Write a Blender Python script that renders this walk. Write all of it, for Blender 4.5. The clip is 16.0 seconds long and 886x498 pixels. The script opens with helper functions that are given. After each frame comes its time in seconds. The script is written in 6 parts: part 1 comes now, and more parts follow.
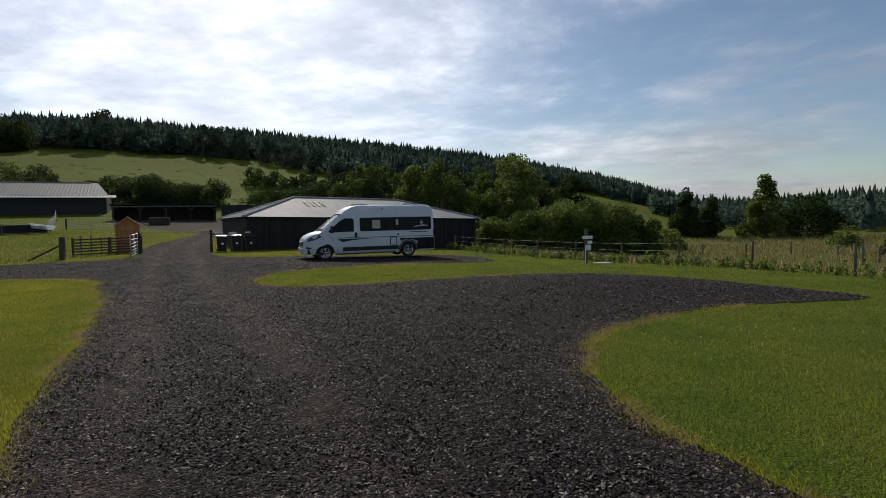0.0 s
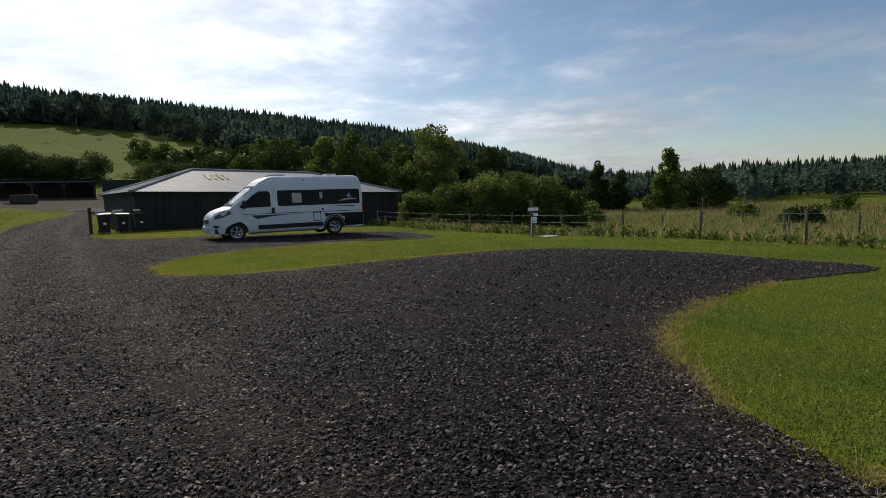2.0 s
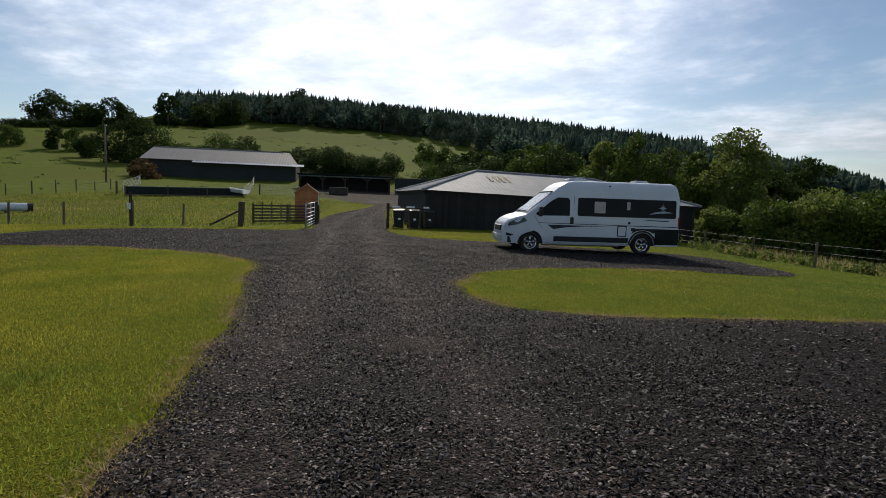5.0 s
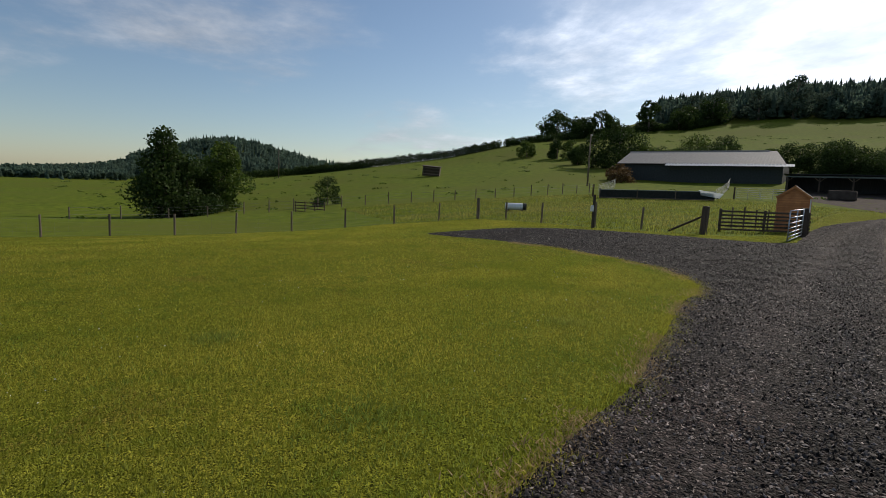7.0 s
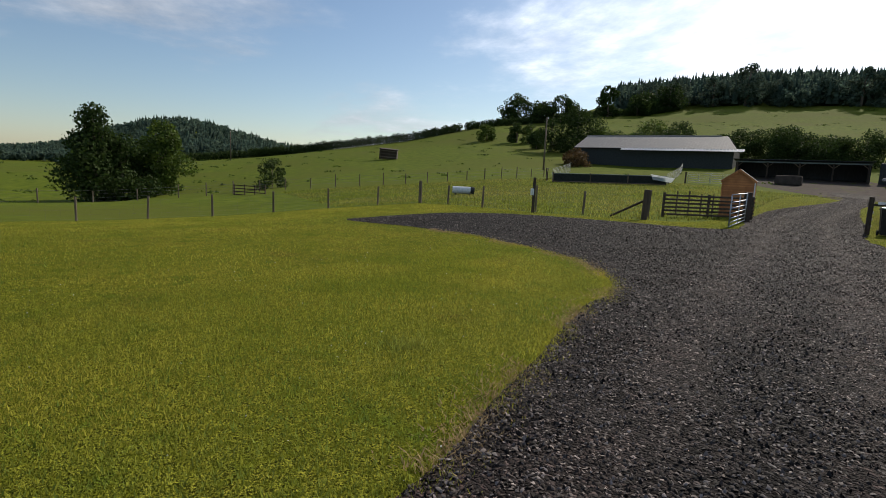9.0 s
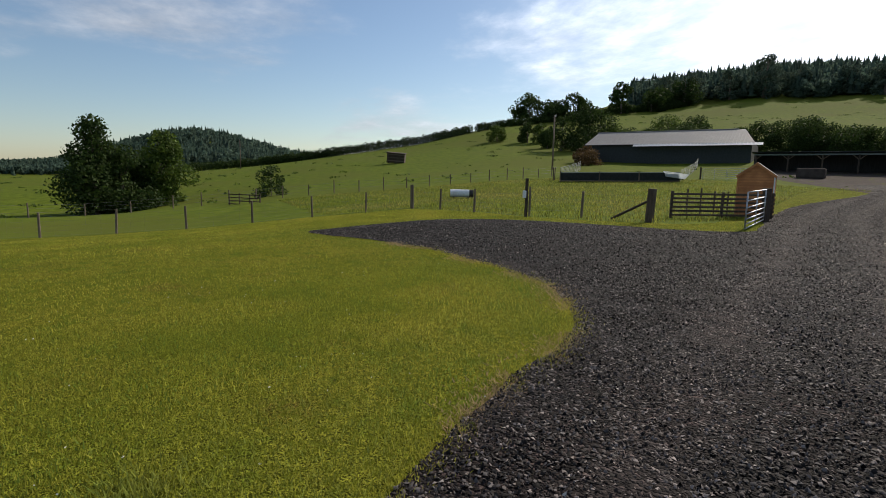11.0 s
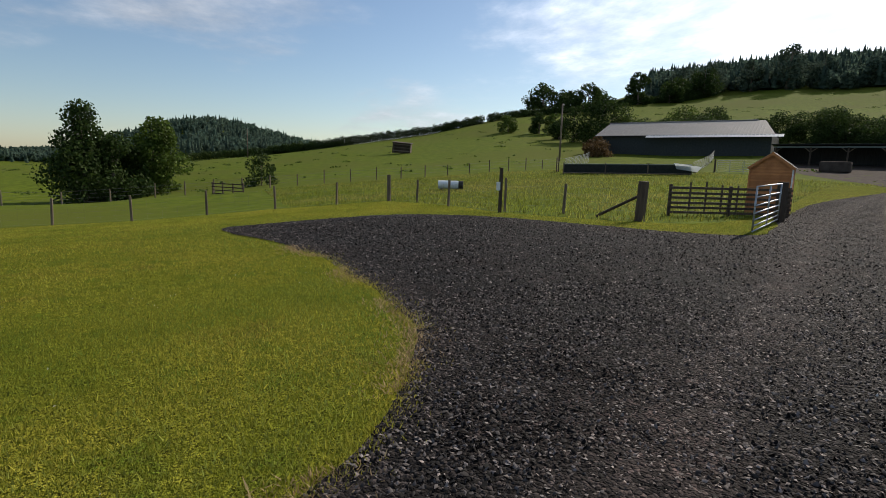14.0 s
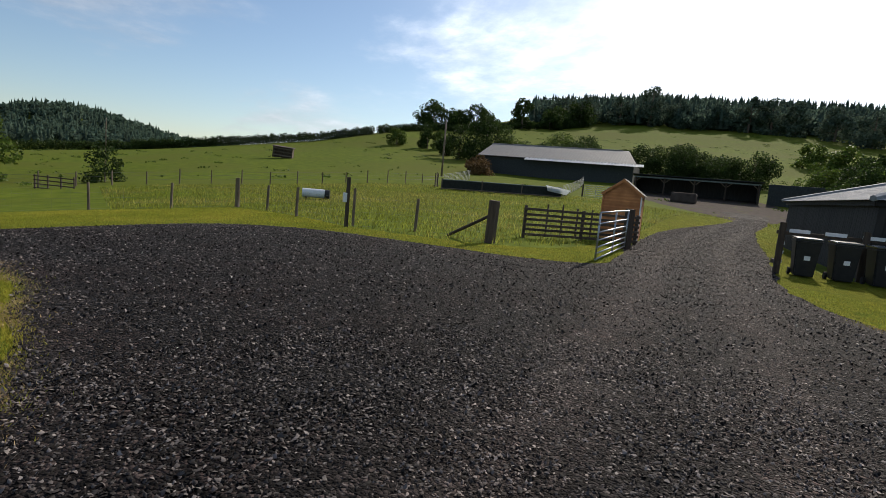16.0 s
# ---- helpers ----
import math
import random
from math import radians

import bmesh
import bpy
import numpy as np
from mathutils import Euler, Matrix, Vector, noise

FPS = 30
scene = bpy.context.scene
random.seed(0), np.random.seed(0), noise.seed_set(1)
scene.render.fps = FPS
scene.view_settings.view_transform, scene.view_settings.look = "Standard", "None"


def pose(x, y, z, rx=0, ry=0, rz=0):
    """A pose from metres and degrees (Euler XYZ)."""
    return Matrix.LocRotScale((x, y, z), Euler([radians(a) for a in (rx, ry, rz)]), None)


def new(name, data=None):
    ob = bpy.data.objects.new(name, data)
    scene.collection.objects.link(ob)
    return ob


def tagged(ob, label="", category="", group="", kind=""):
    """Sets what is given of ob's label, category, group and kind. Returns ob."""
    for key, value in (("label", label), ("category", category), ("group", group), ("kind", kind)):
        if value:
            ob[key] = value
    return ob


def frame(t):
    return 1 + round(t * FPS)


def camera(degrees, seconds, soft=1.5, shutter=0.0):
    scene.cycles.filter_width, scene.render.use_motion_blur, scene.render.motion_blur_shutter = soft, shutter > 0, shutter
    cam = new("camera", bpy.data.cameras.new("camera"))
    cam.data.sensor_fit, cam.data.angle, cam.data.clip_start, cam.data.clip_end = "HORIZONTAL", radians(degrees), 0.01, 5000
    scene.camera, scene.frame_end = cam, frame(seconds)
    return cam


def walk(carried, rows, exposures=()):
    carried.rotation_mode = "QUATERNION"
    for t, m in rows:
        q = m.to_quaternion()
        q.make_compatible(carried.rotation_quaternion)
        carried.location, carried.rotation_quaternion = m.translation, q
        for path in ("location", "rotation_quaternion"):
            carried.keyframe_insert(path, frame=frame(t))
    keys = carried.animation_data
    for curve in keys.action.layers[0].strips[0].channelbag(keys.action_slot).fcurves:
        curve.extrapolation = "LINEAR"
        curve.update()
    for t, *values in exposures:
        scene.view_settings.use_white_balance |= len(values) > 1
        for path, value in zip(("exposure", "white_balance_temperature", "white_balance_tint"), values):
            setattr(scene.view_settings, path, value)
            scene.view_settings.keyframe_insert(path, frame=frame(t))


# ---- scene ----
# camera and its walk
cam = camera(80.2, 16.0, soft=0.7)
PATH = [
    (0, pose(-1.137, 0.142, 1.666, 86.83, 1.28, 2.82)),
    (0.5, pose(-1.426, 0.744, 1.620, 86.50, 1.33, 2.51)),
    (1, pose(-1.763, 1.318, 1.588, 86.12, 1.41, 1.18)),
    (1.5, pose(-2.021, 1.906, 1.558, 84.84, 1.61, -2.52)),
    (2, pose(-2.246, 2.509, 1.544, 83.91, 1.81, -7.13)),
    (2.5, pose(-2.512, 3.065, 1.539, 83.77, 1.93, -7.96)),
    (3, pose(-2.817, 3.651, 1.556, 83.74, 1.80, -6.82)),
    (3.2, pose(-2.970, 3.865, 1.563, 83.79, 1.48, -5.43)),
    (5.5, pose(-4.716, 6.371, 1.620, 84.88, -2.25, 29.90)),
    (6, pose(-5.001, 6.897, 1.617, 84.07, -1.93, 40.89)),
    (6.5, pose(-5.313, 7.363, 1.623, 83.62, -2.02, 53.64)),
    (7, pose(-5.652, 7.798, 1.619, 83.17, -2.32, 68.26)),
    (7.5, pose(-5.889, 8.207, 1.645, 82.26, -2.74, 77.58)),
    (8, pose(-6.158, 8.744, 1.619, 82.18, -2.97, 73.29)),
    (8.5, pose(-6.419, 9.314, 1.574, 82.10, -3.02, 68.37)),
    (9, pose(-6.725, 9.878, 1.566, 81.63, -2.62, 64.39)),
    (11.5, pose(-8.463, 12.444, 1.624, 81.84, -0.68, 66.39)),
    (12, pose(-8.799, 12.873, 1.615, 81.62, -0.74, 66.84)),
    (12.5, pose(-9.068, 13.334, 1.588, 81.27, -1.03, 66.87)),
    (13, pose(-9.320, 13.836, 1.572, 80.97, -1.25, 66.97)),
    (13.5, pose(-9.601, 14.354, 1.561, 80.74, -1.52, 67.29)),
    (14, pose(-9.910, 14.889, 1.551, 80.89, -1.54, 67.59)),
    (14.5, pose(-10.177, 15.423, 1.567, 80.99, -2.14, 68.08)),
    (15, pose(-10.433, 15.918, 1.580, 81.66, -3.16, 67.06)),
    (15.5, pose(-10.653, 16.478, 1.576, 82.22, -4.30, 63.00)),
    (16, pose(-10.872, 17.025, 1.571, 82.87, -5.16, 55.98)),
]
walk(cam, PATH, exposures=((0.0, -0.28), (1.0, -0.26), (2.0, -0.12), (3.2, 0.0), (5.5, -0.14), (7.0, -0.05), (9.0, 0.15), (14.5, 0.22), (16.0, 0.3)))

# ---- sky, sun ----
SUN_AZ, SUN_EL = radians(24.0), radians(33.0)
sun_dir = Vector((-math.sin(SUN_AZ) * math.cos(SUN_EL), math.cos(SUN_AZ) * math.cos(SUN_EL), math.sin(SUN_EL)))
sun = new("sun", bpy.data.lights.new("sun", "SUN"))
sun.data.energy, sun.data.angle, sun.data.color = 4.2, radians(0.6), (1.0, 0.90, 0.76)
sun.rotation_euler = sun_dir.to_track_quat("Z", "Y").to_euler()


def links(tree, *pairs):
    for a, b in pairs:
        tree.links.new(a, b)


def build_world():
    world = bpy.data.worlds.new("sky")
    scene.world = world
    world.use_nodes = True
    nt = world.node_tree
    nt.nodes.clear()
    n = nt.nodes.new
    out, bg, sky = n("ShaderNodeOutputWorld"), n("ShaderNodeBackground"), n("ShaderNodeTexSky")
    sky.sky_type, sky.sun_disc = "NISHITA", False
    sky.sun_elevation, sky.sun_rotation = SUN_EL, -SUN_AZ
    sky.air_density, sky.dust_density, sky.ozone_density = 1.0, 0.5, 2.4
    bg.inputs["Strength"].default_value = 0.092
    co, sep = n("ShaderNodeTexCoord"), n("ShaderNodeSeparateXYZ")
    # clouds lie on a plane overhead
    lift = n("ShaderNodeMath"); lift.operation = "MAXIMUM"; lift.inputs[1].default_value = 0.0
    lift2 = n("ShaderNodeMath"); lift2.operation = "ADD"; lift2.inputs[1].default_value = 0.13
    dx, dy = n("ShaderNodeMath"), n("ShaderNodeMath")
    dx.operation = dy.operation = "DIVIDE"
    com = n("ShaderNodeCombineXYZ")
    links(nt, (co.outputs["Generated"], sep.inputs[0]), (sep.outputs[2], lift.inputs[0]), (lift.outputs[0], lift2.inputs[0]),
          (sep.outputs[0], dx.inputs[0]), (sep.outputs[1], dy.inputs[0]), (lift2.outputs[0], dx.inputs[1]), (lift2.outputs[0], dy.inputs[1]),
          (dx.outputs[0], com.inputs[0]), (dy.outputs[0], com.inputs[1]))
    mp = n("ShaderNodeMapping")
    mp.inputs["Location"].default_value = (2.35, 0.4, 0.0)
    mp.inputs["Rotation"].default_value = (0, 0, radians(20))
    mp.inputs["Scale"].default_value = (0.8, 0.9, 1.0)
    big, fine = n("ShaderNodeTexNoise"), n("ShaderNodeTexNoise")
    big.inputs["Scale"].default_value, big.inputs["Detail"].default_value, big.inputs["Roughness"].default_value = 0.55, 8, 0.56
    big.inputs["Distortion"].default_value = 0.5
    fine.inputs["Scale"].default_value, fine.inputs["Detail"].default_value, fine.inputs["Roughness"].default_value = 3.2, 8, 0.62
    links(nt, (com.outputs[0], mp.inputs[0]), (mp.outputs[0], big.inputs["Vector"]), (mp.outputs[0], fine.inputs["Vector"]))
    # thicker cloud on the sunward side of the sky
    dot = n("ShaderNodeVectorMath"); dot.operation = "DOT_PRODUCT"
    dot.inputs[1].default_value = sun_dir
    links(nt, (co.outputs["Generated"], dot.inputs[0]))
    near = n("ShaderNodeMapRange"); near.interpolation_type = "SMOOTHSTEP"
    near.inputs["From Min"].default_value, near.inputs["From Max"].default_value = 0.35, 1.0
    near.inputs["To Min"].default_value, near.inputs["To Max"].default_value = 0.0, 0.21
    links(nt, (dot.outputs["Value"], near.inputs["Value"]))
    east = n("ShaderNodeMapRange")
    east.inputs["From Min"].default_value, east.inputs["From Max"].default_value = -0.75, 0.35
    east.inputs["To Min"].default_value, east.inputs["To Max"].default_value = -0.05, 0.05
    links(nt, (sep.outputs[0], east.inputs["Value"]))
    s1, s2 = n("ShaderNodeMath"), n("ShaderNodeMath")
    s1.operation, s2.operation = "MULTIPLY_ADD", "ADD"
    s1.inputs[1].default_value = 0.22
    links(nt, (fine.outputs["Fac"], s1.inputs[0]), (big.outputs["Fac"], s1.inputs[2]), (s1.outputs[0], s2.inputs[0]))
    bank, west = n("ShaderNodeVectorMath"), n("ShaderNodeMapRange")
    bank.operation, west.interpolation_type = "DOT_PRODUCT", "SMOOTHSTEP"
    bank.inputs[1].default_value = (-math.sin(radians(88)) * math.cos(radians(27)), math.cos(radians(88)) * math.cos(radians(27)), math.sin(radians(27)))
    west.inputs["From Min"].default_value, west.inputs["From Max"].default_value = 0.93, 1.0
    west.inputs["To Min"].default_value, west.inputs["To Max"].default_value = 0.0, 0.22
    links(nt, (co.outputs["Generated"], bank.inputs[0]), (bank.outputs["Value"], west.inputs["Value"]))
    s3, s4 = n("ShaderNodeMath"), n("ShaderNodeMath")
    s3.operation = s4.operation = "ADD"
    links(nt, (near.outputs[0], s3.inputs[0]), (east.outputs[0], s3.inputs[1]), (s3.outputs[0], s4.inputs[0]), (west.outputs[0], s4.inputs[1]), (s4.outputs[0], s2.inputs[1]))
    ramp = n("ShaderNodeMapRange"); ramp.interpolation_type = "SMOOTHSTEP"
    ramp.inputs["From Min"].default_value, ramp.inputs["From Max"].default_value = 0.64, 0.92
    links(nt, (s2.outputs[0], ramp.inputs["Value"]))
    # cloud brightness: forward scattering towards the sun
    glow = n("ShaderNodeMapRange"); glow.interpolation_type = "SMOOTHERSTEP"
    glow.inputs["From Min"].default_value, glow.inputs["From Max"].default_value = 0.50, 1.0
    glow.inputs["To Min"].default_value, glow.inputs["To Max"].default_value = 5.6, 15.0
    links(nt, (dot.outputs["Value"], glow.inputs["Value"]))
    cl = n("ShaderNodeVectorMath"); cl.operation = "SCALE"
    cl.inputs[0].default_value = (0.93, 0.97, 1.06)
    thick = n("ShaderNodeMapRange")
    thick.inputs["From Min"].default_value, thick.inputs["From Max"].default_value = 0.30, 0.70
    thick.inputs["To Min"].default_value, thick.inputs["To Max"].default_value = 0.72, 1.25
    gm = n("ShaderNodeMath"); gm.operation = "MULTIPLY"
    links(nt, (fine.outputs["Fac"], thick.inputs["Value"]), (thick.outputs[0], gm.inputs[0]), (glow.outputs[0], gm.inputs[1]), (gm.outputs[0], cl.inputs["Scale"]))
    # haze glow round the sun on the clear sky
    hz = n("ShaderNodeMapRange"); hz.interpolation_type = "SMOOTHERSTEP"
    hz.inputs["From Min"].default_value, hz.inputs["From Max"].default_value = 0.74, 1.0
    hz.inputs["To Min"].default_value, hz.inputs["To Max"].default_value = 0.0, 1.6
    links(nt, (dot.outputs["Value"], hz.inputs["Value"]))
    hv = n("ShaderNodeVectorMath"); hv.operation = "SCALE"
    hv.inputs[0].default_value = (1.0, 0.98, 0.95)
    links(nt, (hz.outputs[0], hv.inputs["Scale"]))
    ad = n("ShaderNodeVectorMath"); ad.operation = "ADD"
    links(nt, (sky.outputs[0], ad.inputs[0]), (hv.outputs[0], ad.inputs[1]))
    mix = n("ShaderNodeMix"); mix.data_type = "RGBA"
    links(nt, (ramp.outputs[0], mix.inputs["Factor"]), (ad.outputs[0], mix.inputs[6]), (cl.outputs[0], mix.inputs[7]),
          (mix.outputs[2], bg.inputs["Color"]), (bg.outputs[0], out.inputs["Surface"]))


build_world()


# ---- materials ----
def mat(name, a, b=None, scale=4.0, rough=0.8, metal=0.0, bump=0.0, bump_scale=40.0, spec=0.3, big=None, big_scale=0.3, stretch=(1, 1, 1),
        vary=0.0, island=0.0, power=1.0, coords="Object", translucent=0.0):
    """Two-scale procedural surface: a-b grain, big as a wider stain colour."""
    m = bpy.data.materials.new(name)
    m.use_nodes = True
    nt = m.node_tree
    n = nt.nodes.new
    bs = nt.nodes["Principled BSDF"]
    bs.inputs["Roughness"].default_value, bs.inputs["Metallic"].default_value = rough, metal
    bs.inputs["Specular IOR Level"].default_value = spec
    co, mp = n("ShaderNodeTexCoord"), n("ShaderNodeMapping")
    mp.inputs["Scale"].default_value = stretch
    nt.links.new(co.outputs[coords], mp.inputs[0])
    tex = n("ShaderNodeTexNoise")
    tex.inputs["Scale"].default_value, tex.inputs["Detail"].default_value = scale, 6
    nt.links.new(mp.outputs[0], tex.inputs["Vector"])
    ramp = n("ShaderNodeMapRange")
    ramp.inputs["From Min"].default_value, ramp.inputs["From Max"].default_value = 0.3, 0.7
    nt.links.new(tex.outputs["Fac"], ramp.inputs["Value"])
    mix = n("ShaderNodeMix"); mix.data_type = "RGBA"
    mix.inputs[6].default_value, mix.inputs[7].default_value = (*a, 1), (*(b or a), 1)
    nt.links.new(ramp.outputs[0], mix.inputs["Factor"])
    col = mix.outputs[2]
    if big:
        t2 = n("ShaderNodeTexNoise")
        t2.inputs["Scale"].default_value, t2.inputs["Detail"].default_value = big_scale, 5
        nt.links.new(co.outputs[coords], t2.inputs["Vector"])
        r2 = n("ShaderNodeMapRange")
        r2.inputs["From Min"].default_value, r2.inputs["From Max"].default_value = 0.42, 0.66
        nt.links.new(t2.outputs["Fac"], r2.inputs["Value"])
        m2 = n("ShaderNodeMix"); m2.data_type = "RGBA"
        m2.inputs[7].default_value = (*big, 1)
        links(nt, (r2.outputs[0], m2.inputs["Factor"]), (col, m2.inputs[6]))
        col = m2.outputs[2]
    if vary or island:
        src = n("ShaderNodeNewGeometry").outputs["Random Per Island"] if island else n("ShaderNodeObjectInfo").outputs["Random"]
        k = island or vary
        vr = n("ShaderNodeMapRange")
        vr.inputs["To Min"].default_value, vr.inputs["To Max"].default_value = 1 - k, 1 + k * power
        if power > 1:
            pw = n("ShaderNodeMath"); pw.operation = "POWER"
            pw.inputs[1].default_value = power
            nt.links.new(src, pw.inputs[0])
            src = pw.outputs[0]
        sc = n("ShaderNodeVectorMath"); sc.operation = "SCALE"
        links(nt, (src, vr.inputs["Value"]), (col, sc.inputs[0]), (vr.outputs[0], sc.inputs["Scale"]))
        col = sc.outputs[0]
    nt.links.new(col, bs.inputs["Base Color"])
    if bump:
        t3, bn = n("ShaderNodeTexNoise"), n("ShaderNodeBump")
        t3.inputs["Scale"].default_value, t3.inputs["Detail"].default_value = bump_scale, 4
        bn.inputs["Strength"].default_value, bn.inputs["Distance"].default_value = bump, 0.02
        links(nt, (mp.outputs[0], t3.inputs["Vector"]), (t3.outputs["Fac"], bn.inputs["Height"]), (bn.outputs[0], bs.inputs["Normal"]))
    if translucent:
        tr, ms, o = n("ShaderNodeBsdfTranslucent"), n("ShaderNodeMixShader"), nt.nodes["Material Output"]
        ms.inputs[0].default_value = translucent
        links(nt, (col, tr.inputs["Color"]), (bs.outputs[0], ms.inputs[1]), (tr.outputs[0], ms.inputs[2]), (ms.outputs[0], o.inputs["Surface"]))
    return m


def gravel_material():
    """Angular chips of dark stone, each cell its own tone; paler where worn."""
    m = bpy.data.materials.new("dark_stone_gravel")
    m.use_nodes = True
    nt = m.node_tree
    n = nt.nodes.new
    bs = nt.nodes["Principled BSDF"]
    bs.inputs["Roughness"].default_value, bs.inputs["Specular IOR Level"].default_value = 0.9, 0.08
    co, warp, add = n("ShaderNodeTexCoord"), n("ShaderNodeTexNoise"), n("ShaderNodeVectorMath")
    warp.inputs["Scale"].default_value, warp.inputs["Detail"].default_value = 30.0, 3
    add.operation = "MULTIPLY_ADD"
    add.inputs[1].default_value = (0.035, 0.035, 0.0)
    links(nt, (co.outputs["Object"], warp.inputs["Vector"]), (warp.outputs["Color"], add.inputs[0]), (co.outputs["Object"], add.inputs[2]))
    tones = []
    for scale, pw in ((44.0, 3.2), (19.0, 1.6)):
        vo, p, sx = n("ShaderNodeTexVoronoi"), n("ShaderNodeMath"), n("ShaderNodeSeparateColor")
        vo.inputs["Scale"].default_value = scale
        p.operation, p.inputs[1].default_value = "POWER", pw
        links(nt, (add.outputs[0], vo.inputs["Vector"]), (vo.outputs["Color"], sx.inputs[0]), (sx.outputs[0], p.inputs[0]))
        tones.append((vo, p))
    mul = n("ShaderNodeMath"); mul.operation = "MULTIPLY"
    up = n("ShaderNodeMath"); up.operation = "MULTIPLY_ADD"
    up.inputs[1].default_value, up.inputs[2].default_value = 1.1, 0.35
    links(nt, (tones[1][1].outputs[0], up.inputs[0]), (tones[0][1].outputs[0], mul.inputs[0]), (up.outputs[0], mul.inputs[1]))
    # near-black low tone stands in for shade between the chips
    mix = n("ShaderNodeMix"); mix.data_type = "RGBA"
    mix.inputs[6].default_value, mix.inputs[7].default_value = (0.002, 0.0018, 0.0018, 1), (0.058, 0.051, 0.050, 1)
    nt.links.new(mul.outputs[0], mix.inputs["Factor"])
    big, r2, tint = n("ShaderNodeTexNoise"), n("ShaderNodeMapRange"), n("ShaderNodeMix")
    big.inputs["Scale"].default_value, big.inputs["Detail"].default_value = 0.6, 5
    r2.inputs["From Min"].default_value, r2.inputs["From Max"].default_value = 0.40, 0.68
    tint.data_type, tint.blend_type = "RGBA", "MULTIPLY"
    tint.inputs[7].default_value = (1.0, 0.78, 0.74, 1)
    links(nt, (co.outputs["Object"], big.inputs["Vector"]), (big.outputs["Fac"], r2.inputs["Value"]), (r2.outputs[0], tint.inputs["Factor"]),
          (mix.outputs[2], tint.inputs[6]))
    # wear: paler dust and finer stone
    at, sc, worn, wf, tex = n("ShaderNodeAttribute"), n("ShaderNodeVectorMath"), n("ShaderNodeMix"), n("ShaderNodeMath"), n("ShaderNodeTexNoise")
    at.attribute_name = "wear"
    tex.inputs["Scale"].default_value, tex.inputs["Detail"].default_value = 5.0, 6
    wr = n("ShaderNodeMapRange")
    wr.inputs["From Min"].default_value, wr.inputs["From Max"].default_value = 0.30, 0.56
    wf.operation, worn.data_type, sc.operation = "MULTIPLY", "RGBA", "MULTIPLY_ADD"
    sc.inputs[1].default_value, sc.inputs[2].default_value = (1.7, 1.5, 1.4), (0.027, 0.022, 0.020)
    links(nt, (co.outputs["Object"], tex.inputs["Vector"]), (tex.outputs["Fac"], wr.inputs["Value"]), (at.outputs["Fac"], wf.inputs[0]), (wr.outputs[0], wf.inputs[1]),
          (tint.outputs[2], sc.inputs[0]), (wf.outputs[0], worn.inputs["Factor"]), (tint.outputs[2], worn.inputs[6]), (sc.outputs[0], worn.inputs[7]),
          (worn.outputs[2], bs.inputs["Base Color"]))
    bn = n("ShaderNodeBump")
    bn.inputs["Strength"].default_value, bn.inputs["Distance"].default_value = 1.0, 0.02
    bn.invert = True
    links(nt, (tones[0][0].outputs["Distance"], bn.inputs["Height"]), (bn.outputs[0], bs.inputs["Normal"]))
    return m


def lawn_material():
    """Mown turf: shaded gaps and sunlit tips coloured in; yellowed and clover-green patches."""
    m = bpy.data.materials.new("mown_grass")
    m.use_nodes = True
    nt = m.node_tree
    n = nt.nodes.new
    bs = nt.nodes["Principled BSDF"]
    bs.inputs["Roughness"].default_value, bs.inputs["Specular IOR Level"].default_value = 1.0, 0.02
    co = n("ShaderNodeTexCoord")

    def field(scale, lo, hi, detail=4):
        t, r = n("ShaderNodeTexNoise"), n("ShaderNodeMapRange")
        t.inputs["Scale"].default_value, t.inputs["Detail"].default_value = scale, detail
        r.inputs["From Min"].default_value, r.inputs["From Max"].default_value = lo, hi
        links(nt, (co.outputs["Object"], t.inputs["Vector"]), (t.outputs["Fac"], r.inputs["Value"]))
        return r.outputs[0]

    def blend(fac, a, b):
        x = n("ShaderNodeMix"); x.data_type = "RGBA"
        for sock, v in ((x.inputs[6], a), (x.inputs[7], b)):
            if isinstance(v, tuple):
                sock.default_value = (*v, 1)
            else:
                nt.links.new(v, sock)
        nt.links.new(fac, x.inputs["Factor"])
        return x.outputs[2]

    tip = blend(field(0.45, 0.36, 0.66), (0.282, 0.315, 0.029), (0.425, 0.390, 0.048))
    tip = blend(field(2.6, 0.52, 0.66), tip, (0.185, 0.250, 0.026))
    tip = blend(field(0.9, 0.60, 0.70), tip, (0.300, 0.240, 0.045))
    # fine noise colours in the shade between blades
    col = blend(field(75.0, 0.40, 0.60, 2), (0.048, 0.052, 0.006), tip)
    col = blend(field(14.0, 0.34, 0.60), (0.130, 0.142, 0.012), col)
    # lusher clover turf east of the drive
    sx, ex = n("ShaderNodeSeparateXYZ"), n("ShaderNodeMapRange")
    ex.inputs["From Min"].default_value, ex.inputs["From Max"].default_value = -4.0, 0.0
    links(nt, (co.outputs["Object"], sx.inputs[0]), (sx.outputs[0], ex.inputs["Value"]))
    lush = blend(field(75.0, 0.40, 0.60, 2), (0.040, 0.056, 0.010), blend(field(0.8, 0.4, 0.7), (0.165, 0.235, 0.034), (0.250, 0.270, 0.042)))
    col = blend(ex.outputs[0], col, lush)
    bn = n("ShaderNodeBump")
    bn.inputs["Strength"].default_value, bn.inputs["Distance"].default_value = 1.0, 0.025
    links(nt, (col, bs.inputs["Base Color"]), (field(75.0, 0.3, 0.7, 2), bn.inputs["Height"]), (bn.outputs[0], bs.inputs["Normal"]))
    return m


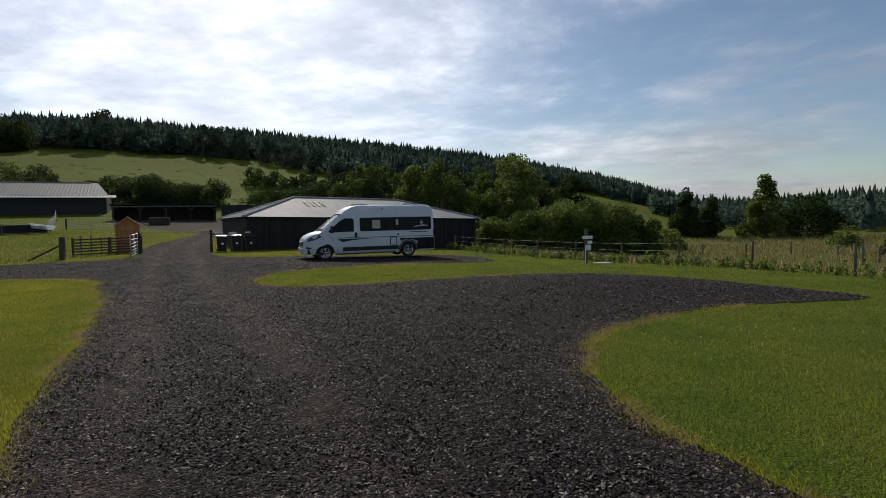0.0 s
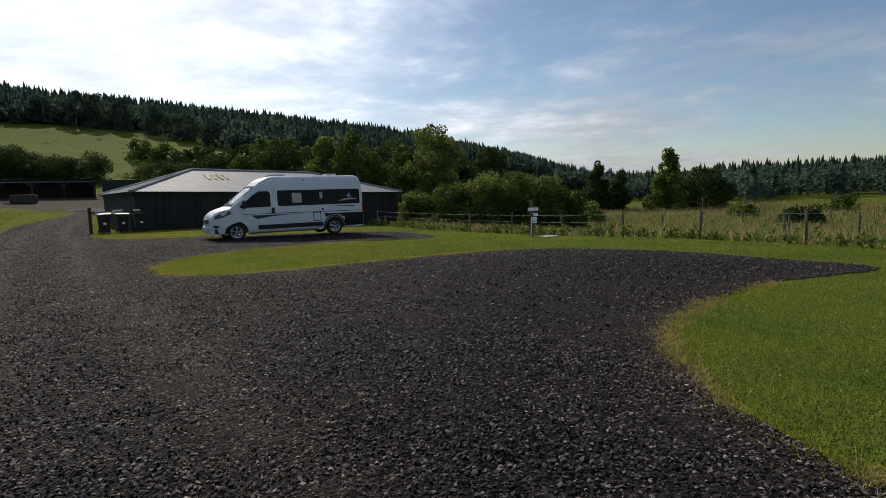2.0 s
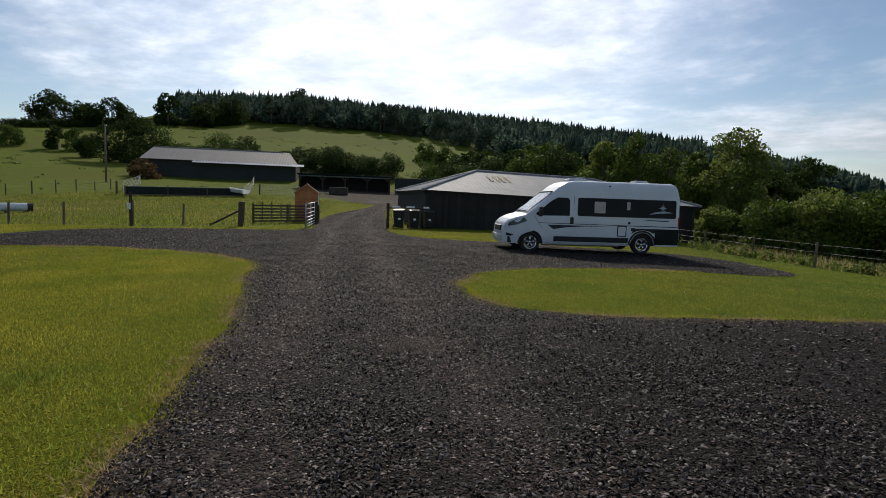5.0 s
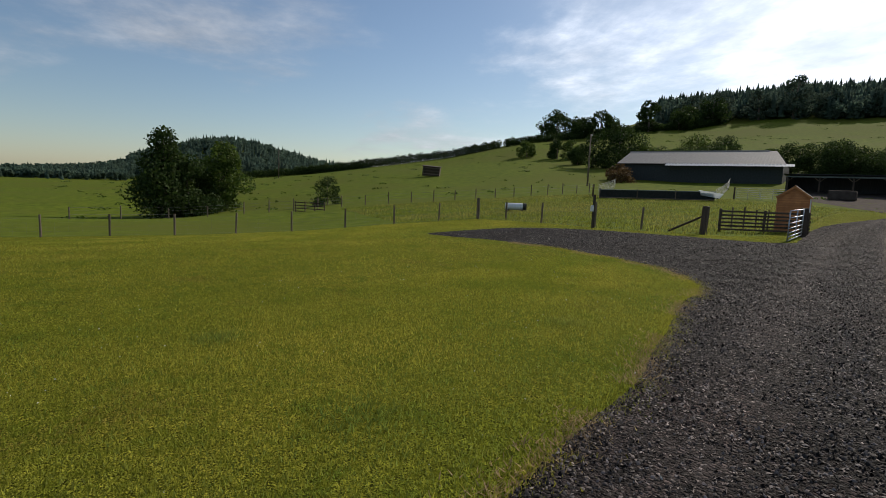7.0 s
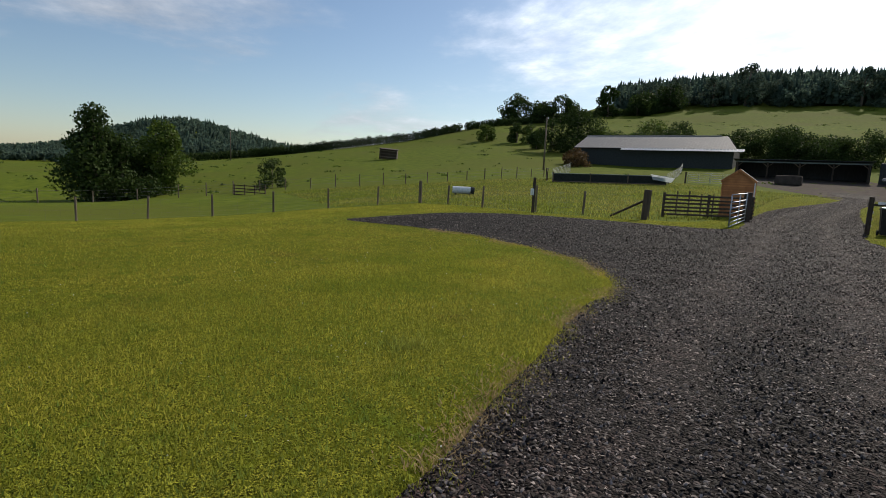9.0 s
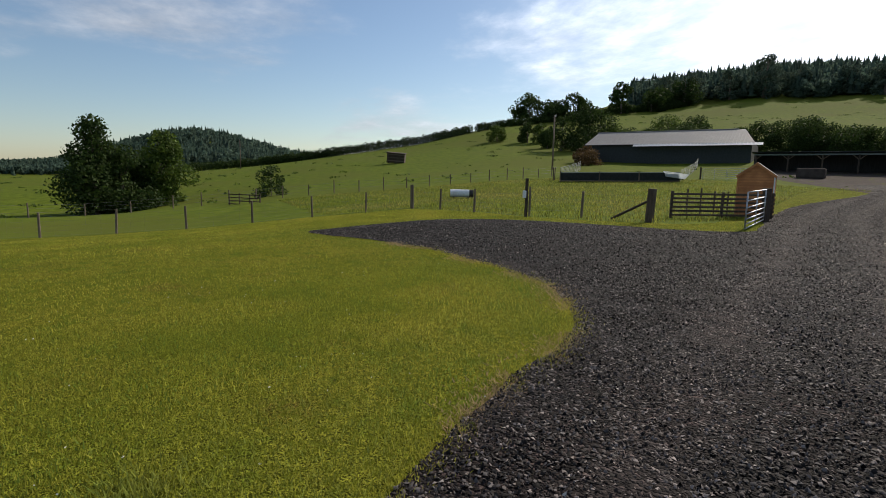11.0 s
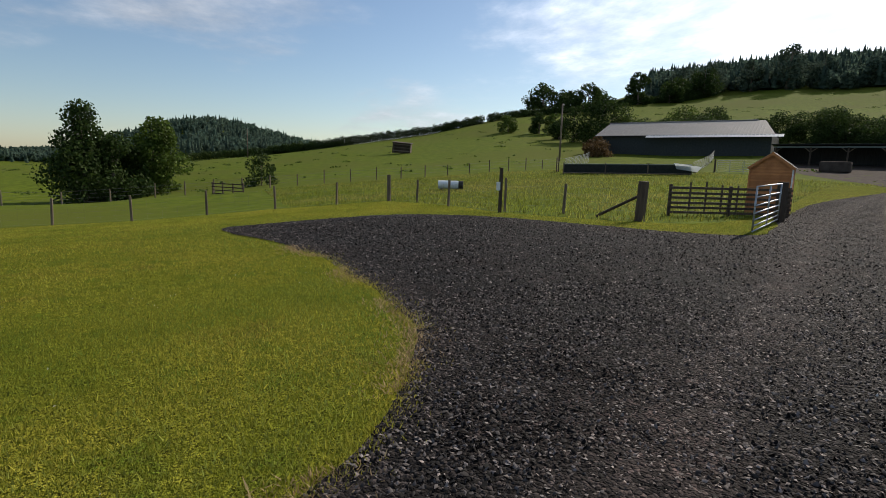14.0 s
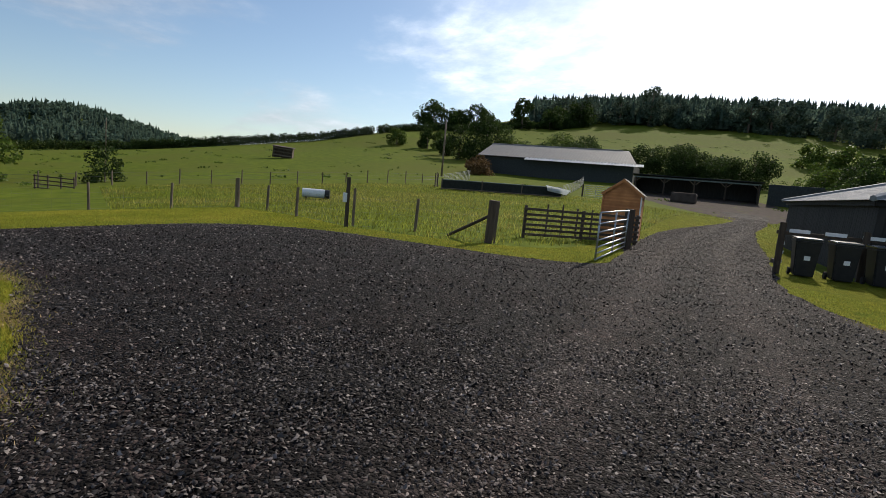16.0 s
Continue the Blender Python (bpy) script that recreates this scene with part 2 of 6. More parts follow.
M_PASTURE = mat("pasture_grass", (0.055, 0.080, 0.008), (0.114, 0.142, 0.014), 0.9, 1.0, bump=0.9, bump_scale=9, big=(0.087, 0.100, 0.015), big_scale=0.05, spec=0.03)
M_LAWN = lawn_material()
M_BLADE = mat("grass_blade", (0.172, 0.206, 0.023), (0.288, 0.288, 0.038), 0.8, 0.8, big=(0.362, 0.328, 0.048), big_scale=0.4, island=0.4, power=1.3, translucent=0.55, spec=0.1)
M_BLADE_LUSH = mat("clover_green_blade", (0.110, 0.178, 0.030), (0.190, 0.240, 0.042), 0.8, 0.8, big=(0.240, 0.255, 0.048), big_scale=0.5, island=0.45, power=1.3, translucent=0.5, spec=0.1)
M_PADDOCK = mat("paddock_grass_blade", (0.130, 0.160, 0.020), (0.215, 0.232, 0.036), 0.6, 0.8, big=(0.26, 0.235, 0.06), big_scale=0.2, island=0.6, power=1.5, translucent=0.45, spec=0.1)
M_DRY = mat("dry_grass", (0.46, 0.34, 0.17), (0.30, 0.21, 0.11), 2.0, 0.8, island=0.4, translucent=0.3)
M_GRAVEL = gravel_material()
M_STONE = mat("slate_chip", (0.026, 0.023, 0.0225), (0.068, 0.060, 0.0575), 6.0, 0.8, island=0.88, power=3.2, spec=0.15)
M_STONE_WORN = mat("dusty_slate_chip", (0.058, 0.048, 0.044), (0.125, 0.106, 0.098), 6.0, 0.8, island=0.8, power=2.4, spec=0.15)
M_STONE_PALE = mat("pale_stone_chip", (0.32, 0.29, 0.26), (0.5, 0.47, 0.42), 8.0, 0.7, island=0.3)
M_LEAF = mat("leaf", (0.046, 0.078, 0.013), (0.094, 0.135, 0.024), 0.7, 0.6, island=0.45, vary=0.0, translucent=0.35, spec=0.1)
M_LEAF_LIGHT = mat("pale_leaf", (0.095, 0.135, 0.026), (0.160, 0.195, 0.048), 0.7, 0.6, island=0.45, translucent=0.5, spec=0.1)
M_LEAF_DARK = mat("dark_leaf", (0.022, 0.042, 0.010), (0.048, 0.074, 0.018), 0.6, 0.7, island=0.45, translucent=0.35, spec=0.1)
# far leaves lightened and blued: distance haze put into the colour
M_LEAF_HAZE = mat("hazed_far_leaf", (0.060, 0.092, 0.068), (0.096, 0.124, 0.086), 0.3, 1.0, island=0.4, translucent=0.25, spec=0.05)
M_LEAF_RUST = mat("rust_leaf", (0.070, 0.045, 0.020), (0.12, 0.075, 0.03), 0.6, 0.7, island=0.4, translucent=0.3, spec=0.1)
# blue-green needles, lightened and blued further to stand in for haze
M_CONIFER = mat("hazed_conifer_needles", (0.058, 0.096, 0.072), (0.090, 0.128, 0.092), 0.05, 1.0, island=0.4, translucent=0.5, spec=0.05)
M_BARK = mat("bark", (0.09, 0.07, 0.05), (0.17, 0.14, 0.11), 6, 0.9, bump=0.6, stretch=(1, 1, 0.3))
M_POST = mat("weathered_timber", (0.095, 0.070, 0.048), (0.18, 0.142, 0.105), 14, 0.85, bump=0.5, stretch=(1, 1, 0.15), vary=0.25)
M_POST_DARK = mat("dark_timber", (0.045, 0.032, 0.024), (0.095, 0.070, 0.050), 14, 0.85, bump=0.5, stretch=(1, 1, 0.15), vary=0.25)
M_ORANGE = mat("orange_stained_board", (0.42, 0.165, 0.055), (0.55, 0.24, 0.09), 12, 0.6, bump=0.3, stretch=(0.25, 1, 1), vary=0.12, big=(0.36, 0.14, 0.05), big_scale=2.0)
M_FELT = mat("green_grey_roofing_felt", (0.10, 0.10, 0.09), (0.16, 0.15, 0.13), 30, 0.9, bump=0.4)
M_GALV = mat("galvanised_steel", (0.30, 0.315, 0.33), (0.42, 0.435, 0.45), 20, 0.42, 0.85, bump=0.08)
M_WIRE = mat("fence_wire", (0.16, 0.165, 0.16), (0.24, 0.245, 0.24), 30, 0.7, 0.3)
M_ROOF = mat("grey_metal_roof", (0.20, 0.212, 0.235), (0.26, 0.272, 0.295), 1.5, 0.68, 0.0, bump=0.05, big=(0.18, 0.19, 0.21), big_scale=0.4, spec=0.13)
M_ROOF_PALE = mat("pale_fibre_roof", (0.155, 0.15, 0.148), (0.21, 0.205, 0.20), 2.5, 0.7, 0.0, bump=0.1, big=(0.17, 0.17, 0.17), big_scale=0.3, spec=0.2)
# canopy sheet, much brighter than the main barn roof
M_ROOF_BRIGHT = mat("bright_canopy_roof", (0.50, 0.50, 0.50), (0.62, 0.62, 0.61), 2.5, 0.5, 0.0, bump=0.1)
M_LIGHT_PANEL = mat("yellowed_roof_light", (0.62, 0.55, 0.28), (0.72, 0.64, 0.36), 5, 0.35)
M_BLACKWALL = mat("black_stained_boarding", (0.012, 0.012, 0.012), (0.028, 0.026, 0.025), 12, 0.75, bump=0.4, stretch=(1, 1, 0.1), vary=0.3)
M_BARNWALL = mat("dark_green_cladding", (0.020, 0.026, 0.026), (0.036, 0.042, 0.042), 4, 0.7, bump=0.2)
M_WHITE = mat("white_van_paint", (0.60, 0.63, 0.68), (0.66, 0.69, 0.73), 2.0, 0.25, spec=0.5, big=(0.57, 0.60, 0.65), big_scale=0.8)
M_BUMPER = mat("silver_grey_paint", (0.42, 0.43, 0.45), (0.47, 0.48, 0.50), 4, 0.32, 0.1, spec=0.5)
M_TRIM = mat("black_plastic", (0.018, 0.018, 0.019), (0.030, 0.030, 0.031), 20, 0.55)
M_DARKBLUE = mat("dark_blue_decal", (0.018, 0.022, 0.040), (0.026, 0.030, 0.052), 8, 0.35)
M_GREYDECAL = mat("grey_decal", (0.30, 0.33, 0.40), (0.36, 0.39, 0.46), 8, 0.35)
M_GLASS = mat("tinted_glass", (0.004, 0.005, 0.006), (0.008, 0.009, 0.011), 2, 0.14, spec=0.12)
# pale metallic colour stands in for bright sky mirrored in the glass
M_SCREEN = mat("sky_pale_windscreen", (0.62, 0.64, 0.66), (0.70, 0.72, 0.74), 1.5, 0.08, 0.7, spec=0.9)
M_CHROME = mat("bright_metal", (0.62, 0.63, 0.65), (0.72, 0.73, 0.75), 8, 0.18, 1.0)
M_TYRE = mat("tyre_rubber", (0.016, 0.016, 0.016), (0.028, 0.027, 0.026), 30, 0.9, bump=0.3)
M_RED = mat("red_lamp_lens", (0.42, 0.02, 0.015), (0.5, 0.03, 0.02), 10, 0.2)
M_LENS = mat("headlamp_lens", (0.03, 0.033, 0.036), (0.16, 0.17, 0.18), 9, 0.08)
M_BIN = mat("black_bin_plastic", (0.010, 0.011, 0.012), (0.020, 0.020, 0.022), 8, 0.45)
M_BINLID = mat("bin_lid_plastic", (0.030, 0.032, 0.034), (0.05, 0.052, 0.055), 8, 0.22, spec=0.7)
M_PAPER = mat("white_card", (0.70, 0.70, 0.68), (0.78, 0.78, 0.76), 10, 0.7)
M_CONCRETE = mat("pale_concrete", (0.34, 0.32, 0.29), (0.45, 0.43, 0.40), 8, 0.9, bump=0.3)
M_EARTH = mat("bare_earth", (0.050, 0.040, 0.034), (0.085, 0.070, 0.060), 2.0, 1.0, spec=0.03, bump=0.6, bump_scale=12)
M_GREENPAINT = mat("green_mesh_panel", (0.13, 0.155, 0.14), (0.19, 0.22, 0.20), 10, 0.8)
M_TANK = mat("white_plastic_tank", (0.62, 0.64, 0.66), (0.72, 0.74, 0.75), 6, 0.5)
M_CURTAIN = mat("pale_curtain", (0.40, 0.36, 0.33), (0.52, 0.48, 0.44), 6, 0.9)


# ---- mesh helpers ----
def mesh_from(name, verts, faces, material, smooth=False):
    me = bpy.data.meshes.new(name)
    me.from_pydata([tuple(v) for v in verts], [], faces)
    me.materials.append(material)
    if smooth:
        me.shade_smooth()
    me.update()
    return me


def stuff_mesh(name, verts, tris, material):
    """A large mesh of triangles from arrays."""
    me = bpy.data.meshes.new(name)
    v, f = np.asarray(verts, np.float32).reshape(-1, 3), np.asarray(tris, np.int32).reshape(-1, 3)
    me.vertices.add(len(v))
    me.vertices.foreach_set("co", v.ravel())
    me.loops.add(f.size)
    me.loops.foreach_set("vertex_index", f.ravel())
    me.polygons.add(len(f))
    me.polygons.foreach_set("loop_start", np.arange(0, f.size, 3, dtype=np.int32))
    me.materials.append(material)
    me.update(calc_edges=True)
    return me


def part(name, bm, material, parent=None, label="", smooth=False, at=None):
    me = bpy.data.meshes.new(name)
    bm.to_mesh(me)
    bm.free()
    me.materials.append(material)
    if smooth:
        me.shade_smooth()
    ob = new(name, me)
    if parent:
        ob.parent = parent
    if at is not None:
        ob.matrix_basis = at
    if label:
        ob["label"] = label
    return ob


def share(name, me, parent, m):
    ob = new(name, me)
    ob.parent = parent
    ob.matrix_basis = m
    return ob


def empty(name, m, label, category, group=""):
    ob = new(name)
    ob.matrix_basis = m
    return tagged(ob, label, category, group)


def box(sx, sy, sz, x=0, y=0, z=0, bevel=0.0, bm=None, turn=None):
    """A bevelled box, its middle at x, y, z."""
    b = bmesh.new()
    bmesh.ops.create_cube(b, size=1.0)
    bmesh.ops.scale(b, vec=(sx, sy, sz), verts=b.verts)
    if bevel:
        bmesh.ops.bevel(b, geom=b.edges[:], offset=bevel, segments=2, affect="EDGES", profile=0.6)
    if turn is not None:
        bmesh.ops.transform(b, matrix=turn, verts=b.verts)
    bmesh.ops.translate(b, vec=(x, y, z), verts=b.verts)
    return merge(bm, b)


def merge(bm, b):
    if bm is None:
        return b
    me = bpy.data.meshes.new("tmp")
    b.to_mesh(me)
    b.free()
    bm.from_mesh(me)
    bpy.data.meshes.remove(me)
    return bm


def rod(p, q, r0, r1=None, sides=8, bm=None, wobble=0.0):
    """A round bar from p to q."""
    p, q = Vector(p), Vector(q)
    b = bmesh.new()
    bmesh.ops.create_cone(b, cap_ends=True, segments=sides, radius1=r0, radius2=r0 if r1 is None else r1, depth=(q - p).length)
    if wobble:
        for v in b.verts:
            v.co.x += random.uniform(-wobble, wobble)
            v.co.y += random.uniform(-wobble, wobble)
    turn = (q - p).to_track_quat("Z", "Y").to_matrix().to_4x4()
    bmesh.ops.transform(b, matrix=Matrix.Translation((p + q) / 2) @ turn, verts=b.verts)
    return merge(bm, b)


def plate(outline, thick, bm=None):
    """A flat plate: an outline in x, z extruded along +y by thick."""
    b = bmesh.new()
    vs = [b.verts.new((x, 0, z)) for x, z in outline]
    f = b.faces.new(vs)
    r = bmesh.ops.extrude_face_region(b, geom=[f])
    bmesh.ops.translate(b, vec=(0, thick, 0), verts=[g for g in r["geom"] if isinstance(g, bmesh.types.BMVert)])
    bmesh.ops.recalc_face_normals(b, faces=b.faces[:])
    return merge(bm, b)


# ---- lie of the land ----
CENTRE = (-6.0, 9.0)
# azimuth left of ahead, height of the crest, its distance, and the fall close to the yard
LAND = (
    (-180, 0, 400, -1.0), (-60, 3, 400, -1.6), (-35, 2, 380, -1.8), (-25, 0, 400, -1.5), (-15, 26, 430, -1.1), (-8, 39, 430, -0.8),
    (2, 50, 440, -0.6), (13, 62, 450, -0.2), (24, 68, 450, -0.1), (36, 73, 450, 0.0), (44, 65, 440, 0.0), (50, 41, 330, -0.1),
    (59, 26, 260, -0.3), (63, 18.5, 230, -0.45), (68, 12.5, 210, -0.65), (76, 8.0, 200, -1.05), (85, 3.2, 200, -1.6), (95, -1.5, 180, -1.9),
    (110, -4.0, 160, -2.0), (140, -2, 300, -1.5), (180, 0, 400, -1.0))
AZ = np.array([r[0] for r in LAND])


def smoothstep(a, b, x):
    k = np.clip((x - a) / (b - a), 0, 1)
    return k * k * (3 - 2 * k)


def land(x, y):
    """Height of the ground; takes arrays."""
    dx, dy = np.asarray(x, float) - CENTRE[0], np.asarray(y, float) - CENTRE[1]
    r, az = np.hypot(dx, dy), np.degrees(np.arctan2(-dx, dy))
    top, rc, fall = (np.interp(az, AZ, [q[k] for q in LAND]) for k in (1, 2, 3))
    k = np.clip((r - 30) / (rc - 30), 0, None)
    rise = np.where(k < 1, k ** 1.6, 1 + 0.25 * (k - 1) * np.exp(-(k - 1) * 2) - 0.30 * smoothstep(1.0, 2.2, k))
    z = fall * smoothstep(8, 40, r) * (1 - smoothstep(0.5, 1.0, k)) + top * rise
    hill = 29 * np.exp(-((az - 90.5) / 8.5) ** 2 - ((r - 520) / 110) ** 2) + 3 * np.exp(-((az - 106) / 8) ** 2 - ((r - 560) / 120) ** 2)
    dip = 2.0 * np.exp(-((az - 98) / 14) ** 2 - ((r - 84) / 24) ** 2)
    z = z + hill - dip
    roll = 0.5 * np.sin(dx * 0.045 + 1.3) * np.sin(dy * 0.05) * smoothstep(70, 160, r)
    return z + roll


def hz(x, y):
    return float(land(x, y))


def smooth_line(points, per=6, closed=False):
    """A Catmull-Rom curve through the points."""
    p = [Vector((*q, 0)) for q in points]
    n, out = len(p), []
    for i in range(n if closed else n - 1):
        a, b, c, d = (p[(i + k) % n] if closed else p[min(max(i + k, 0), n - 1)] for k in (-1, 0, 1, 2))
        for s in range(per):
            t = s / per
            q = 0.5 * (2 * b + (c - a) * t + (2 * a - 5 * b + 4 * c - d) * t * t + (3 * b - 3 * c + d - a) * t ** 3)
            out.append((q.x, q.y))
    if not closed:
        out.append(tuple(points[-1]))
    return np.array(out)


def inside(poly, x, y):
    """Whether points lie inside a closed outline; arrays."""
    x, y = np.asarray(x), np.asarray(y)
    c = np.zeros(x.shape, bool)
    a, b = poly, np.roll(poly, -1, 0)
    for (x0, y0), (x1, y1) in zip(a, b):
        if y0 != y1:
            c ^= ((y0 > y) != (y1 > y)) & (x < (x1 - x0) * (y - y0) / (y1 - y0) + x0)
    return c


def edge_distance(poly, x, y):
    """Distance to the outline and the nearest place on it; arrays."""
    p = np.stack([np.ravel(x), np.ravel(y)], 1)
    best, place = np.full(len(p), 1e9), np.zeros_like(p)
    for a, b in zip(poly, np.roll(poly, -1, 0)):
        d = b - a
        k = np.clip(((p - a) @ d) / max(d @ d, 1e-9), 0, 1)
        q = a + k[:, None] * d
        r = np.hypot(*(p - q).T)
        m = r < best
        best[m], place[m] = r[m], q[m]
    return best, place


# outer edge of all gravel (drive, bays, track), and the grass island in it
GRAVEL = smooth_line((
    (-2.2, -6.0), (-3.0, 0.0), (-3.9, 2.7), (-5.3, 4.8), (-7.7, 8.8), (-9.3, 11.3), (-11.3, 13.8), (-12.5, 15.5), (-14.6, 16.5), (-17.6, 16.4),
    (-20.5, 15.9), (-24.5, 14.8), (-26.3, 17.2), (-27.2, 20.0), (-25.6, 22.5), (-22.5, 24.0), (-20.2, 25.2), (-19.0, 26.9), (-20.0, 29.2),
    (-23.3, 34.6), (-26.4, 40.6), (-28.6, 47.0), (-30.3, 54.0), (-32.5, 60.0), (-37.0, 66.0), (-33.5, 67.0), (-29.4, 58.5), (-26.6, 51.0), (-23.7, 45.0), (-20.6, 39.0), (-17.7, 33.2), (-16.1, 29.8),
    (-14.2, 27.5), (-12.0, 26.4), (-9.6, 26.9), (-5.0, 28.4), (-1.5, 28.6), (-0.2, 25.5), (-0.3, 22.2), (-4.0, 20.3), (-6.4, 18.7),
    (-7.5, 16.9), (-7.4, 15.2), (-6.5, 13.9), (-4.9, 13.6), (-3.1, 14.4), (0.0, 15.6), (2.5, 15.9), (4.5, 14.8), (6.0, 12.8), (6.9, 11.0),
    (5.0, 10.3), (3.4, 9.6), (2.1, 8.8), (0.9, 7.8), (0.25, 6.6), (0.15, 5.2), (0.3, 4.1), (0.9, 3.0), (1.8, 1.5), (2.6, -6.0)), 6, True)


def ragged(poly, amount, scale):
    q = []
    for x, y in poly:
        v = noise.noise_vector(Vector((x * scale, y * scale, 3.0)))
        w = noise.noise_vector(Vector((x * scale * 4, y * scale * 4, 9.0)))
        q.append((x + amount * (v.x + 0.5 * w.x), y + amount * (v.y + 0.5 * w.y)))
    return np.array(q)


def dense(poly, step):
    out = []
    for a, b in zip(poly, np.roll(poly, -1, 0)):
        k = max(1, int(np.hypot(*(b - a)) / step))
        out += [a + (b - a) * i / k for i in range(k)]
    return np.array(out)


GRAVEL_EDGE = ragged(dense(GRAVEL, 0.3), 0.12, 1.1)


def polar_ground():
    """One sheet from the yard to the horizon."""
    radii = np.concatenate([np.linspace(0.0, 60, 61)[1:], np.geomspace(62, 4500, 100)])
    n = 300
    ang = np.linspace(0, 2 * np.pi, n, endpoint=False)
    rr, aa = np.meshgrid(radii, ang, indexing="ij")
    x, y = CENTRE[0] + rr * np.sin(aa), CENTRE[1] + rr * np.cos(aa)
    z = land(x, y)
    v = np.stack([x, y, z], -1).reshape(-1, 3)
    v = np.vstack([[CENTRE[0], CENTRE[1], hz(*CENTRE)], v])
    k, j = np.meshgrid(np.arange(len(radii) - 1), np.arange(n), indexing="ij")
    a = 1 + k * n + j
    b = 1 + k * n + (j + 1) % n
    c, d = a + n, b + n
    t = np.concatenate([np.stack([a, c, d], -1).reshape(-1, 3), np.stack([a, d, b], -1).reshape(-1, 3),
                        np.stack([np.zeros(n, int), 1 + np.arange(n), 1 + (np.arange(n) + 1) % n], -1)])
    me = stuff_mesh("ground", v, t[:, ::-1], M_PASTURE)
    me.shade_smooth()
    tagged(new("ground", me), "gently rolling green pasture rising to hills", "ground", kind="structure")


def sheet(name, poly, step, lift, material, label, category, hump=0.0, holes=(), wear=None):
    """A sheet over the ground inside an outline, its rim following the outline."""
    lo, hi = poly.min(0) - step, poly.max(0) + step
    xs, ys = np.arange(lo[0], hi[0], step), np.arange(lo[1], hi[1], step)
    gx, gy = np.meshgrid(xs, ys, indexing="ij")
    ins = inside(poly, gx, gy)
    for h in holes:
        ins &= ~inside(h, gx, gy)
    cell = ins[:-1, :-1] | ins[1:, :-1] | ins[:-1, 1:] | ins[1:, 1:]
    used = np.zeros(gx.shape, bool)
    used[:-1, :-1] |= cell; used[1:, :-1] |= cell; used[:-1, 1:] |= cell; used[1:, 1:] |= cell
    out = used & ~ins
    for ring in (poly, *holes):
        d, place = edge_distance(ring, gx[out], gy[out])
        px, py = gx[out], gy[out]
        m = d < step * 1.6
        px[m], py[m] = place[m, 0], place[m, 1]
        gx[out], gy[out] = px, py
    idx = np.full(gx.shape, -1)
    idx[used] = np.arange(used.sum())
    x, y = gx[used], gy[used]
    z = land(x, y) + lift
    if hump:
        z = z + hump * np.array([noise.noise(Vector((a * 1.4, b * 1.4, 0))) + 0.6 * noise.noise(Vector((a * 5, b * 5, 4))) for a, b in zip(x, y)]) * ins[used]
    i, j = np.nonzero(cell)
    a, b, c, d = idx[i, j], idx[i + 1, j], idx[i + 1, j + 1], idx[i, j + 1]
    me = stuff_mesh(name, np.stack([x, y, z], 1), np.concatenate([np.stack([a, b, c], 1), np.stack([a, c, d], 1)]), material)
    me.shade_smooth()
    if wear is not None:
        at = me.attributes.new("wear", "FLOAT", "POINT")
        at.data.foreach_set("value", np.asarray(wear(x, y), np.float32))
    return tagged(new(name, me), label, category, kind="structure")


def line_distance(line, x, y):
    d = np.full(np.shape(x), 1e9)
    line = np.asarray(line)
    for a, b in zip(line, line[1:]):
        k = np.clip(((x - a[0]) * (b[0] - a[0]) + (y - a[1]) * (b[1] - a[1])) / ((b - a) @ (b - a)), 0, 1)
        d = np.minimum(d, np.hypot(x - a[0] - k * (b[0] - a[0]), y - a[1] - k * (b[1] - a[1])))
    return d


DRIVE = smooth_line(((-0.6, -6.0), (-1.9, 1.0), (-4.2, 6.2), (-7.6, 11.6), (-11.0, 17.2), (-14.5, 23.5), (-18.6, 30.5), (-23.6, 40.0), (-28.9, 53.0), (-34.0, 65.0)), 6)


def drive_wear(x, y):
    """Paler, finer stone along the two wheel tracks, and at trodden rims."""
    d = line_distance(DRIVE, x, y)
    patchy = np.array([0.75 + 0.5 * noise.noise(Vector((p * 0.5, q * 0.5, 5.0))) for p, q in zip(x, y)])
    tracks = np.exp(-((d - 0.85) / 0.36) ** 2) * patchy
    rim = np.exp(-line_distance(np.vstack([GRAVEL_EDGE, GRAVEL_EDGE[:1]]), x, y) / np.where(x > -1.5, 0.9, 0.45))
    bed = 0.12 * np.exp(-(d / 1.5) ** 4)
    return np.clip(bed + 0.9 * tracks + 0.7 * rim * patchy, 0, 1)


polar_ground()
sheet("road", GRAVEL_EDGE, 0.2, 0.022, M_GRAVEL, "dark stone chip drive with wheel tracks and parking bays", "road", hump=0.012, wear=drive_wear)
# mown lawn round the drive; reaches the fences
LAWN = smooth_line(((-4, -12), (-20, -12), (-38.2, -9.0), (-37.8, 0.0), (-36.9, 8.0), (-36.8, 15.0), (-37.2, 20.5), (-37.0, 23.0), (-31.0, 24.0), (-25.9, 24.3), (-21.5, 27.6),
                    (-24.8, 35.8), (-34.0, 54.0), (-33.5, 59.0), (-29.0, 57.0), (-21.0, 44.5), (-16.0, 34.0), (-6.0, 40.0), (0.0, 37.0), (5.9, 26.2), (10.0, 18.5), (12, 12), (10, -12)), 5, True)
sheet("lawn", LAWN, 0.5, 0.008, M_LAWN, "short mown green lawn with yellowish patches", "lawn")
YARD = smooth_line(((-29.6, 57.8), (-34.5, 60.3), (-42.8, 65.6), (-51.6, 72.6), (-56.0, 82.0), (-46.0, 88.0), (-37.0, 80.0), (-31.5, 68.0)), 5, True)
